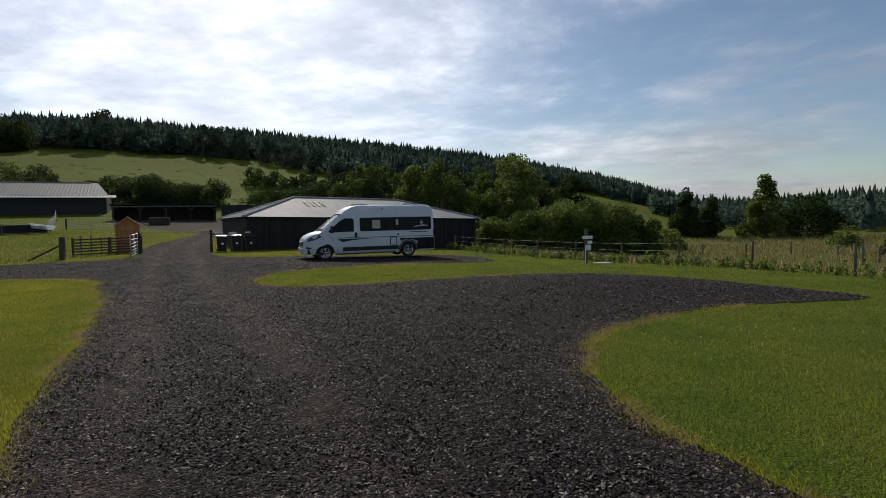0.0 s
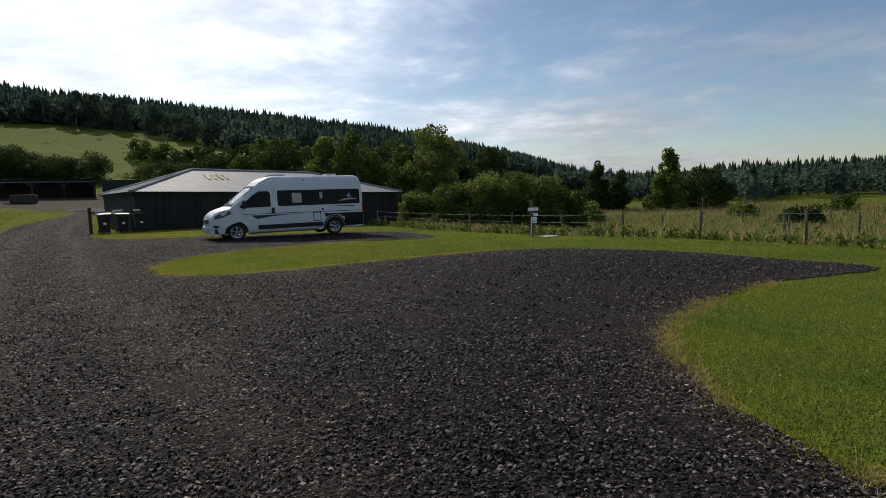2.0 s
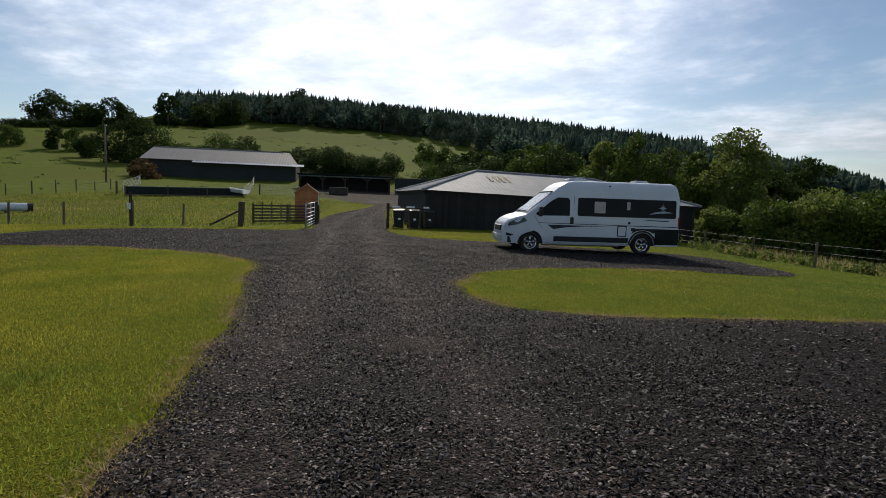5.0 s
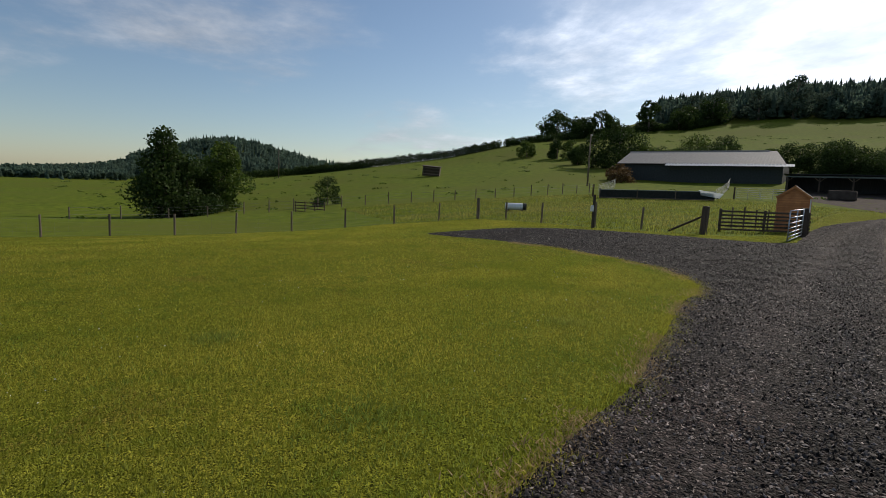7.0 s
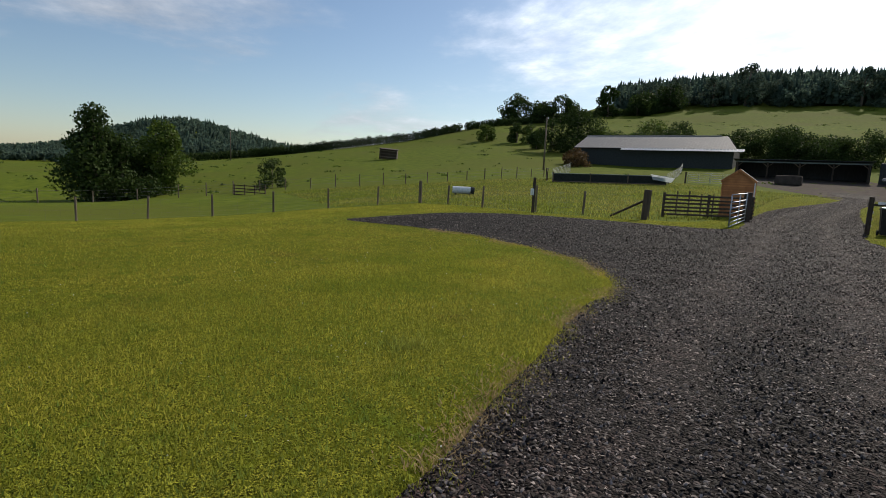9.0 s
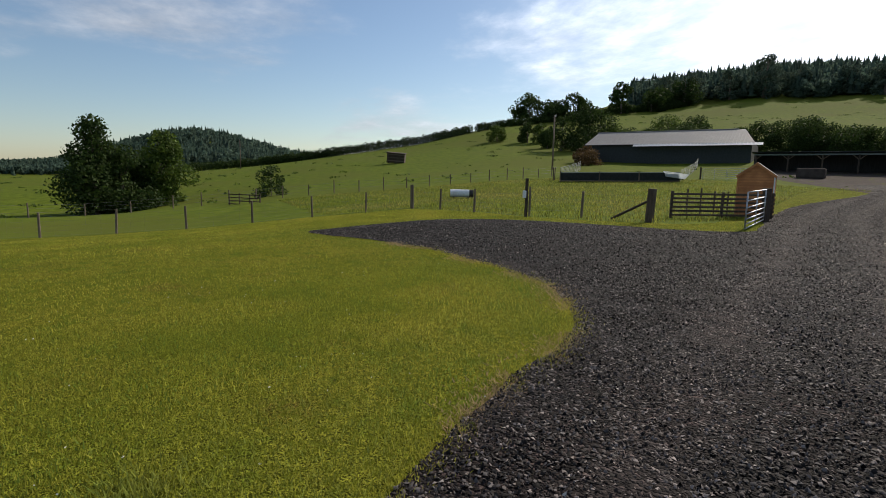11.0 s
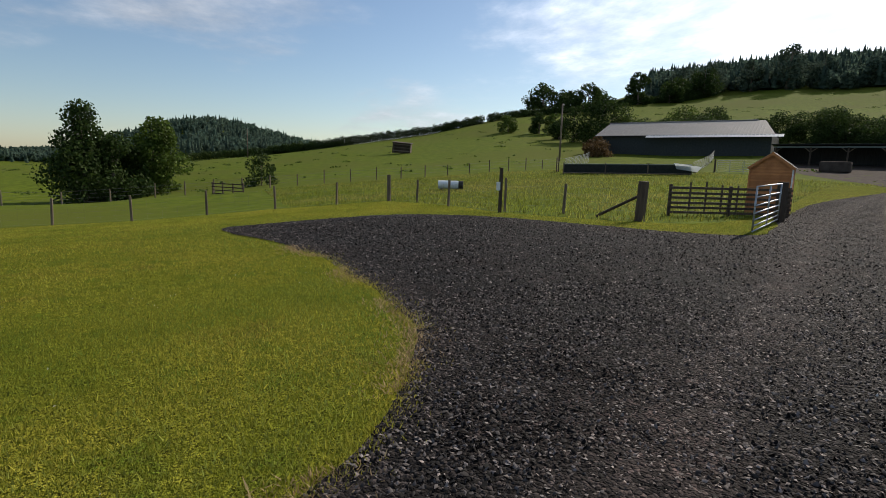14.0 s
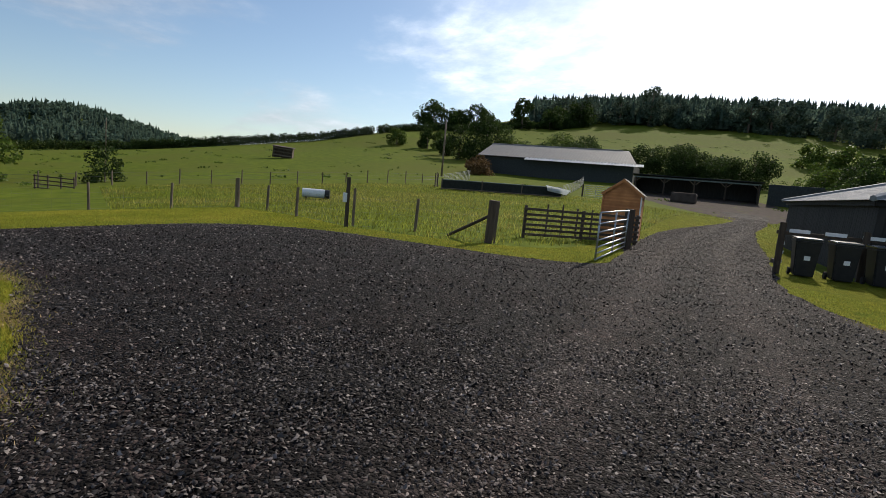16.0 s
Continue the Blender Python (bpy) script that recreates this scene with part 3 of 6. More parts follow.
sheet("yard", ragged(YARD, 0.5, 0.3), 0.5, 0.014, M_EARTH, "bare brown earth yard beyond the track", "yard", hump=0.03)


# ---- campervan ----
def van_top(x):
    """Roof, windscreen and bonnet line of the van by length."""
    return float(np.interp(x, (-3.39, -3.37, -3.30, -3.12, 0.45, 0.72, 0.98, 1.25, 2.20, 2.50, 2.74, 2.88, 2.94, 2.97),
                           (0.95, 2.20, 2.45, 2.53, 2.53, 2.47, 2.33, 2.10, 1.33, 1.25, 1.14, 1.02, 0.90, 0.55)))


def van_low(x):
    for hub in (2.0175, -2.0175):
        if abs(x - hub) < 0.43:
            return max(0.30, 0.34 + math.sqrt(0.43 ** 2 - (x - hub) ** 2))
    return 0.30


def van_half(x, z):
    """Half width at a place on the side: tumblehome above the waist, rounded nose."""
    w = 1.025 - 0.10 * max(0.0, (z - 1.1) / 1.45) ** 1.6 - 0.05 * max(0.0, (0.55 - z) / 0.3)
    nose = max(0.0, (x - 2.05) / 0.92)
    w -= 0.24 * nose ** 3.0
    if x > 0.9 and z > 1.25:
        w -= 0.05 * min(1.0, (x - 0.9) / 1.0) * min(1.0, (z - 1.25) / 0.5)
    w -= 0.05 * max(0.0, (-3.2 - x) / 0.19)
    return w


def side_panel(outline, thick, lift, sign=1, step=0.12):
    """A panel that lies on the van's side; the outline is in length and height."""
    pts = dense(np.array(outline, float), step)
    b = bmesh.new()
    lo = [b.verts.new((x, sign * (van_half(x, z) + lift - thick), z)) for x, z in pts]
    hi = [b.verts.new((x, sign * (van_half(x, z) + lift), z)) for x, z in pts]
    n = len(pts)
    for i in range(n):
        j = (i + 1) % n
        b.faces.new((lo[i], lo[j], hi[j], hi[i]))
    f = b.faces.new(hi)
    bmesh.ops.triangulate(b, faces=[f])
    bmesh.ops.recalc_face_normals(b, faces=b.faces[:])
    return b


def side_grid(x0, z0, x1, z1, lift, sign=1, nx=10, nz=8):
    """A rectangular panel that follows the curve of the van's side."""
    b = bmesh.new()
    rows = [[b.verts.new((x, sign * (van_half(x, z) + lift), z)) for x in np.linspace(x0, x1, nx)] for z in np.linspace(z0, z1, nz)]
    for r0, r1 in zip(rows, rows[1:]):
        for i in range(nx - 1):
            b.faces.new((r0[i], r0[i + 1], r1[i + 1], r1[i]))
    bmesh.ops.solidify(b, geom=b.faces[:], thickness=0.008)
    return b


def rounded(x0, z0, x1, z1, r=0.06, k=4):
    out = []
    for cx, cz, a in ((x1 - r, z1 - r, 0), (x0 + r, z1 - r, 90), (x0 + r, z0 + r, 180), (x1 - r, z0 + r, 270)):
        out += [(cx + r * math.cos(radians(a + 90 * i / k)), cz + r * math.sin(radians(a + 90 * i / k))) for i in range(k + 1)]
    return out


def tyre_mesh():
    b = bmesh.new()
    prof = [(0.225, -0.09), (0.30, -0.112), (0.335, -0.095), (0.345, -0.05), (0.345, 0.05), (0.335, 0.095), (0.30, 0.112), (0.225, 0.09)]
    n = 40
    rings = [[b.verts.new((r * math.cos(2 * math.pi * i / n), y, r * math.sin(2 * math.pi * i / n))) for r, y in prof] for i in range(n)]
    for i in range(n):
        for k in range(len(prof)):
            k2 = (k + 1) % len(prof)
            b.faces.new((rings[i][k], rings[i][k2], rings[(i + 1) % n][k2], rings[(i + 1) % n][k]))
    bmesh.ops.recalc_face_normals(b, faces=b.faces[:])
    return b


def rim_mesh():
    b = bmesh.new()
    n = 40
    prof = [(0.228, 0.088), (0.212, 0.095), (0.200, 0.060), (0.196, -0.08)]
    rings = [[b.verts.new((r * math.cos(2 * math.pi * i / n), y, r * math.sin(2 * math.pi * i / n))) for r, y in prof] for i in range(n)]
    for i in range(n):
        for k in range(len(prof) - 1):
            b.faces.new((rings[i][k], rings[i][k + 1], rings[(i + 1) % n][k + 1], rings[(i + 1) % n][k]))
    for i in range(5):
        for s in (-0.16, 0.16):
            a = 2 * math.pi * i / 5 + 0.3
            p = (0.05 * math.cos(a), 0.075, 0.05 * math.sin(a))
            q = (0.205 * math.cos(a + s), 0.080, 0.205 * math.sin(a + s))
            rod(p, q, 0.020, 0.014, 6, b)
    rod((0, 0.02, 0), (0, 0.085, 0), 0.06, 0.05, 16, b)
    return b


def build_van(m):
    van = empty("campervan", m, "white high-roof campervan with dark side windows, parked on gravel", "van")
    xs = np.concatenate([np.linspace(-3.39, -3.1, 9), np.linspace(-3.0, 3.0, 151)[:-2], [2.955, 2.97]])
    b = bmesh.new()
    ts = np.concatenate([np.linspace(0, 0.86, 18), [0.9, 0.94, 0.97, 0.99, 1.0]])
    rows = []
    for x in xs:
        top, low = van_top(x), van_low(x)
        ring = []
        for sgn in (1, -1):
            col = []
            for t in (ts if sgn == 1 else ts[::-1]):
                z = low + (top - low) * t
                # the shoulder rounds over into the roof
                k = max(0.0, (t - 0.86) / 0.14)
                w = van_half(x, z) - (0.22 * (1 - math.sqrt(max(0, 1 - k * k))) if top > 1.4 else 0.30 * (1 - math.sqrt(max(0, 1 - k * k))))
                col.append(b.verts.new((x, sgn * w, z)))
            ring += col
        rows.append(ring)
    for r0, r1 in zip(rows, rows[1:]):
        for i in range(len(r0) - 1):
            b.faces.new((r0[i], r1[i], r1[i + 1], r0[i + 1]))
    b.faces.new(rows[0]), b.faces.new(rows[-1][::-1])
    bmesh.ops.recalc_face_normals(b, faces=b.faces[:])
    body = part("body", b, M_WHITE, van, smooth=True)
    # floor pan and wheel boxes keep daylight out
    b = box(5.9, 1.84, 0.22, -0.15, 0, 0.43)
    for hub in (2.0175, -2.0175):
        box(0.86, 1.80, 0.5, hub, 0, 0.55, bm=b)
    part("underbody", b, M_TRIM, van)
    for sgn in (1, -1):
        g = part("side_window", side_panel(rounded(-3.22, 1.30, 0.38, 1.94, 0.07), 0.02, 0.006, sgn), M_GLASS, van, "long dark tinted side window")
        part("window_trim", side_panel([(-3.24, 1.262), (0.40, 1.262), (0.40, 1.290), (-3.24, 1.290)], 0.02, 0.008, sgn), M_WHITE, van)
        for x0, x1, z0, z1 in ((-0.62, -0.22, 1.42, 1.82), (-1.52, -1.40, 1.56, 1.84)):
            part("curtain", side_panel(rounded(x0, z0, x1, z1, 0.03), 0.004, 0.0075, sgn), mat_curtain, g)
        part("cab_window", side_panel([(0.66, 1.30), (0.66, 1.84), (0.74, 1.92), (1.10, 1.92), (1.34, 1.78), (1.86, 1.34), (1.80, 1.28)], 0.02, 0.006, sgn), M_GLASS, van)
        part("cab_door_handle", side_panel(rounded(0.52, 1.02, 0.64, 1.26, 0.05), 0.03, 0.03, sgn), M_TRIM, van)
        part("door_seam", side_panel([(0.50, 0.42), (0.512, 0.42), (0.512, 2.0), (0.50, 2.0)], 0.01, 0.0025, sgn), M_TRIM, van)
        part("door_seam", side_panel([(1.62, 0.85), (1.632, 0.85), (1.90, 1.25), (1.888, 1.25)], 0.01, 0.0025, sgn), M_TRIM, van)
        part("side_stripe", side_panel([(-3.3, 0.985), (1.75, 1.02), (1.75, 1.04), (-3.3, 1.01)], 0.01, 0.004, sgn), M_DARKBLUE, van)
        part("swoosh_decal", side_panel([(-0.9, 0.965), (1.45, 0.975), (1.22, 0.82), (0.75, 0.90), (0.1, 0.945)], 0.01, 0.005, sgn, 0.4), M_DARKBLUE, van)
        part("upper_swoosh_decal", side_panel([(-3.25, 1.22), (-1.9, 1.235), (-2.3, 1.20), (-2.9, 1.185)], 0.01, 0.004, sgn, 0.4), M_DARKBLUE, van)
        part("sill_trim", side_panel([(-1.50, 0.40), (1.20, 0.40), (1.20, 0.58), (-1.50, 0.58)], 0.02, 0.012, sgn), M_TRIM, van)
        part("sill", side_panel([(-1.52, 0.30), (1.50, 0.30), (1.50, 0.385), (-1.52, 0.385)], 0.02, 0.010, sgn), M_BUMPER, van)
        part("rear_lower_panel", side_grid(-3.375, 0.36, -2.47, 0.92, 0.012, sgn), M_TRIM, van)
        part("rear_arch_panel", side_panel([(-2.51, 0.80), (-2.51, 0.92), (-1.72, 0.92), (-1.60, 0.74), (-1.80, 0.84), (-2.02, 0.87), (-2.24, 0.84), (-2.40, 0.76)], 0.03, 0.018, sgn, 0.6), M_TRIM, van)
        for hub, r in ((2.0175, 0.45), (-2.0175, 0.45)):
            arc = [(hub + r * math.cos(radians(a)), 0.34 + r * math.sin(radians(a))) for a in range(0, 181, 12)]
            arc += [(hub + (r + 0.06) * math.cos(radians(a)), 0.34 + (r + 0.06) * math.sin(radians(a))) for a in range(180, -1, -12)]
            part("wheel_arch_trim", side_panel(arc, 0.02, 0.014, sgn, 0.5), M_WHITE if hub > 0 else M_TRIM, van)
        hatch = part("service_hatch", side_panel(rounded(-1.42, 0.62, -1.08, 1.0, 0.03), 0.01, 0.006, sgn), M_TRIM, van)
        part("hatch_door", side_panel(rounded(-1.385, 0.65, -1.115, 0.97, 0.04), 0.012, 0.012, sgn), M_WHITE, hatch)
        part("vent", side_panel(rounded(-1.72, 0.82, -1.58, 0.94, 0.02), 0.012, 0.012, sgn), M_TRIM, van)
        part("filler_cap", side_panel(rounded(-1.55, 1.06, -1.45, 1.15, 0.04), 0.012, 0.01, sgn), M_TRIM, van)
        part("headlight", side_panel([(2.16, 1.08), (2.26, 1.20), (2.55, 1.13), (2.78, 1.00), (2.80, 0.88), (2.50, 0.95)], 0.03, 0.008, sgn), M_LENS, van)
        part("fog_trim", side_panel([(2.60, 0.60), (2.84, 0.66), (2.86, 0.58), (2.72, 0.54)], 0.02, 0.008, sgn), M_TRIM, van)
        part("tail_light", side_panel([(-3.37, 0.95), (-3.37, 1.35), (-3.32, 1.35), (-3.32, 0.95)], 0.02, 0.010, sgn), M_RED, van)
        part("compass_decal", side_panel([(-2.72 + r * math.cos(radians(a)), 1.66 + r * math.sin(radians(a))) for a, r in
                                          ((i * 22.5, 0.17 if i % 4 == 0 else (0.11 if i % 2 == 0 else 0.045)) for i in range(16))], 0.004, 0.0085, sgn, 1), M_GREYDECAL, g)
        part("wave_decal", side_panel([(-3.1, 1.50), (-2.6, 1.47), (-2.2, 1.42), (-2.45, 1.52), (-2.8, 1.56)], 0.004, 0.0085, sgn, 1), M_GREYDECAL, g)
        # door mirror
        bm = box(0.10, 0.20, 0.34, 1.72, sgn * 1.13, 1.42, 0.035)
        mirror = part("door_mirror", bm, M_TRIM, van, smooth=True)
        part("mirror_arm", rod((1.70, sgn * 0.95, 1.32), (1.72, sgn * 1.08, 1.34), 0.035), M_TRIM, mirror)
        part("mirror_back", box(0.02, 0.17, 0.14, 1.665, sgn * 1.13, 1.36, 0.008), M_TRIM, mirror)
    # windscreen on the raked front
    b = bmesh.new()
    grid = []
    for x in np.linspace(1.22, 2.16, 9):
        z = van_top(x) + 0.006
        w = (van_half(x, z) - 0.14) * 1.0
        grid.append([b.verts.new((x, w * k, z + 0.014 * (1 - k * k))) for k in np.linspace(-1, 1, 11)])
    for r0, r1 in zip(grid, grid[1:]):
        for i in range(10):
            b.faces.new((r0[i], r1[i], r1[i + 1], r0[i + 1]))
    bmesh.ops.solidify(b, geom=b.faces[:], thickness=0.006)
    part("windscreen", b, M_SCREEN, van, smooth=True)
    part("grille", box(0.06, 0.95, 0.20, 2.95, 0, 0.80, 0.02), M_TRIM, van)
    for z in (0.75, 0.81, 0.87):
        part("grille_bar", box(0.03, 0.90, 0.018, 2.982, 0, z, 0.005), M_CHROME, van)
    part("front_bumper", box(0.16, 1.56, 0.24, 2.93, 0, 0.47, 0.06), M_BUMPER, van, smooth=False)
    part("number_plate", box(0.012, 0.50, 0.11, 3.018, 0, 0.50, 0.003), M_PAPER, van)
    part("rear_bumper", box(0.14, 1.80, 0.16, -3.38, 0, 0.46, 0.04), M_TRIM, van)
    part("rear_window", box(0.02, 1.30, 0.52, -3.40, 0, 1.62, 0.008), M_GLASS, van)
    for x, s in ((0.15, 0.72), (-2.25, 0.50)):
        vent = part("roof_light", box(s, 0.52, 0.07, x, 0, 2.565, 0.03), M_BUMPER, van)
        part("roof_light_lid", box(s - 0.08, 0.46, 0.035, x, 0, 2.615, 0.015), M_WHITE, vent)
    part("awning_rail", rod((0.3, 0.80, 2.46), (-3.0, 0.80, 2.46), 0.022), M_BUMPER, van)
    part("roof_sensor", rod((-0.75, 0.90, 2.36), (-0.75, 0.99, 2.36), 0.025), M_TRIM, van)
    for hub in (2.0175, -2.0175):
        for sgn in (1, -1):
            turn = pose(hub, sgn * 0.90, 0.345, 0, 0, 0 if sgn == 1 else 180)
            w = new("wheel")
            w.parent, w.matrix_basis = van, turn
            part("tyre", tyre_mesh(), M_TYRE, w, smooth=True)
            part("rim", rim_mesh(), M_CHROME, w, smooth=True)
            part("brake_disc", rod((0, -0.02, 0), (0, 0.01, 0), 0.15, sides=24), M_TRIM, w)
    b = bmesh.new()
    for x in np.linspace(-1.3, 1.2, 7):
        rod((x - 0.2, 0.2, 0.24), (x + 0.2, 0.25, 0.26), 0.06, bm=b)
    part("exhaust_and_tanks", b, M_BUMPER, van)
    return van


mat_curtain = M_CURTAIN
VAN = (-6.36, 25.72)
build_van(pose(*VAN, hz(*VAN) + 0.026, 0, 0, 205.7))


# ---- buildings ----
def ribbed_slope(p0, p1, q0, q1, pitch, rib):
    """A ribbed metal roof plane: eave p0-p1, ridge q0-q1 (q0 above p0's side), ribs run up the slope."""
    p0, p1, q0, q1 = map(Vector, (p0, p1, q0, q1))
    along = (p1 - p0)
    L = along.length
    u = along / L
    up = (q0 - p0) - u * (q0 - p0).dot(u)
    nrm = u.cross(up).normalized()
    if nrm.z < 0:
        nrm = -nrm
    a0, a1 = (q0 - p0).dot(u), (q1 - p0).dot(u)
    n = int(L / pitch)
    verts, faces = [], []

    def column(s, h):
        lim = 1.0
        if s < a0:
            lim = s / a0
        if s > a1:
            lim = min(lim, (L - s) / (L - a1))
        lim = max(lim, 0.0)
        i = len(verts)
        verts.extend([p0 + u * s + nrm * h, p0 + u * s + up * lim + nrm * h])
        return i

    prev = None
    for k in range(n + 1):
        for ds, h in ((0.0, 0.0), (0.62, 0.0), (0.74, rib), (0.90, rib)):
            s = (k + ds) * pitch
            if s > L:
                break
            c = column(s, h)
            if prev is not None:
                faces.append((prev, c, c + 1, prev + 1))
            prev = c
    return verts, faces


def build_black_shed():
    """Low black boarded shed under a hipped grey metal roof. Local x runs along the front, y back."""
    L, W, E, R = 18.6, 11.4, 2.16, 3.86
    ang = math.degrees(math.atan2(0.546, 0.838))
    x0, y0 = -16.2, 35.0
    base = -0.35
    shed = empty("black_shed", pose(x0, y0, base, 0, 1.4, ang), "low black boarded shed with hipped grey metal roof", "shed")
    e, r = E - base, R - base
    for name, m, n, ln in (("front_wall", pose(0, 0, 0), 0, L), ("back_wall", pose(L, W, 0, 0, 0, 180), 0, L),
                           ("end_wall", pose(0, W, 0, 0, 0, -90), 0, W), ("end_wall", pose(L, 0, 0, 0, 0, 90), 0, W)):
        w = part(name, box(ln - 0.02, 0.08, e, ln / 2, 0.06, e / 2), M_BLACKWALL, shed, at=m)
        k = int(ln / 0.2)
        bd = box(0.185, 0.022, e - 0.06, 0, 0, (e - 0.06) / 2)
        me = bpy.data.meshes.new("board")
        bd.to_mesh(me); bd.free(); me.materials.append(M_BLACKWALL)
        if name in ("front_wall", "end_wall"):
            for i in range(k):
                share("board", me, w, pose((i + 0.5) * ln / k, 0.009 + 0.0012 * (i % 2), 0.02))
    o, H = 0.25, 4.7
    E_, RZ = e + 0.02, r
    c = [(-o, -o, E_), (L + o, -o, E_), (L + o, W + o, E_), (-o, W + o, E_)]
    ra, rb = (H, W / 2, RZ), (L - H, W / 2, RZ)
    for name, q in (("front_slope", (c[0], c[1], ra, rb)), ("back_slope", (c[2], c[3], rb, ra)), ("hip_slope", (c[3], c[0], ra, ra)), ("hip_slope", (c[1], c[2], rb, rb))):
        v, f = ribbed_slope(*q, 0.30, 0.014)
        ob = new(name, mesh_from(name, v, f, M_ROOF)); ob.parent = shed
    for p, q in ((c[0], ra), (c[1], rb), (c[2], rb), (c[3], ra), (ra, rb)):
        part("ridge_cap", rod(Vector(p) + Vector((0, 0, 0.03)), Vector(q) + Vector((0, 0, 0.03)), 0.09, sides=6), M_ROOF, shed)
    # yellowed roof lights on the front slope
    up = Vector((0, W / 2 + o, RZ - E_))
    for k in range(4):
        s = 5.0 + k * 0.42
        a = Vector((s, -o, E_)) + up * 0.52 + Vector((0, 0, 0.045))
        bm = bmesh.new()
        d = up * 0.26
        vs = [bm.verts.new(a), bm.verts.new(a + Vector((0.2, 0, 0))), bm.verts.new(a + Vector((0.2, 0, 0)) + d), bm.verts.new(a + d)]
        bm.faces.new(vs)
        bmesh.ops.solidify(bm, geom=bm.faces[:], thickness=0.01)
        part("roof_light", bm, M_LIGHT_PANEL, shed, "yellowed translucent roof light")
    for m, ln in ((pose(0, 0, 0), L), (pose(0, W, 0, 0, 0, -90), W)):
        part("fascia", box(ln + 0.3, 0.03, 0.16, ln / 2, -0.10, e - 0.06), M_BLACKWALL, shed, at=m)
    return shed


build_black_shed()


def build_barn():
    """Dark clad livestock barn with a pale shallow roof; far end of the paddock."""
    a, b = Vector((-85.6, 75.0, 0)), Vector((-63.6, 88.4, 0))
    L = (b - a).length
    ang = math.degrees(math.atan2(b.y - a.y, b.x - a.x))
    base = 2.3
    e, r, W = 7.15 - base, 9.7 - base, 12.0
    barn = empty("livestock_barn", pose(a.x, a.y, base, 0, 0, ang), "long dark clad barn with pale grey shallow pitched roof", "barn")
    for name, m, ln in (("front_wall", pose(0, 0, 0), L), ("back_wall", pose(L, W, 0, 0, 0, 180), L), ("end_wall", pose(0, W, 0, 0, 0, -90), W), ("end_wall", pose(L, 0, 0, 0, 0, 90), W)):
        w = part(name, box(ln - 0.02, 0.1, e, ln / 2, 0.06, e / 2), M_BARNWALL, barn, at=m)
        if name == "front_wall":
            for i in range(12):
                part("cladding_panel", box(ln / 12 - 0.03, 0.03, e - 1.3, (i + 0.5) * ln / 12, -0.006, e / 2 + 0.5, 0.006), M_BARNWALL, w)
    for p in (((-0.4, -0.5, e), (L + 0.4, -0.5, e), (-0.2, W * 0.5, r), (L - 1.6, W * 0.5, r)), ((L + 0.4, W + 0.5, e), (-0.4, W + 0.5, e), (L - 1.6, W * 0.5, r), (-0.2, W * 0.5, r))):
        v, f = ribbed_slope(*p, 0.5, 0.015)
        o = new("roof_slope", mesh_from("roof_slope", v, f, M_ROOF_PALE)); o.parent = barn
    v, f = ribbed_slope((L * 0.32, -1.3, e - 0.40), (L + 1.6, -1.3, e - 0.40), (L * 0.32, -0.45, e + 0.03), (L + 1.6, -0.45, e + 0.03), 0.5, 0.012)
    o = new("canopy_roof", mesh_from("canopy_roof", v, f, M_ROOF_BRIGHT)); o.parent = barn
    part("gable_wall", plate([(L - 0.1, e - 0.2), (L - 0.1, e), (L - 2.6, r - 0.1), (L - 2.7, e - 0.2)], 0.1), M_BARNWALL, barn, at=pose(0, W * 0.5, 0))
    part("eave_gutter", rod((-0.4, -0.55, e - 0.08), (L + 0.4, -0.55, e - 0.08), 0.07), M_TRIM, barn)
    part("ridge_cap", rod((-0.2, W * 0.5, r + 0.03), (L - 2.6, W * 0.5, r + 0.03), 0.10, sides=6), M_ROOF_PALE, barn)
    for z in (0.9, 1.5):
        part("feed_rail", rod((0, -0.3, z), (L, -0.3, z), 0.05), M_GALV, barn)


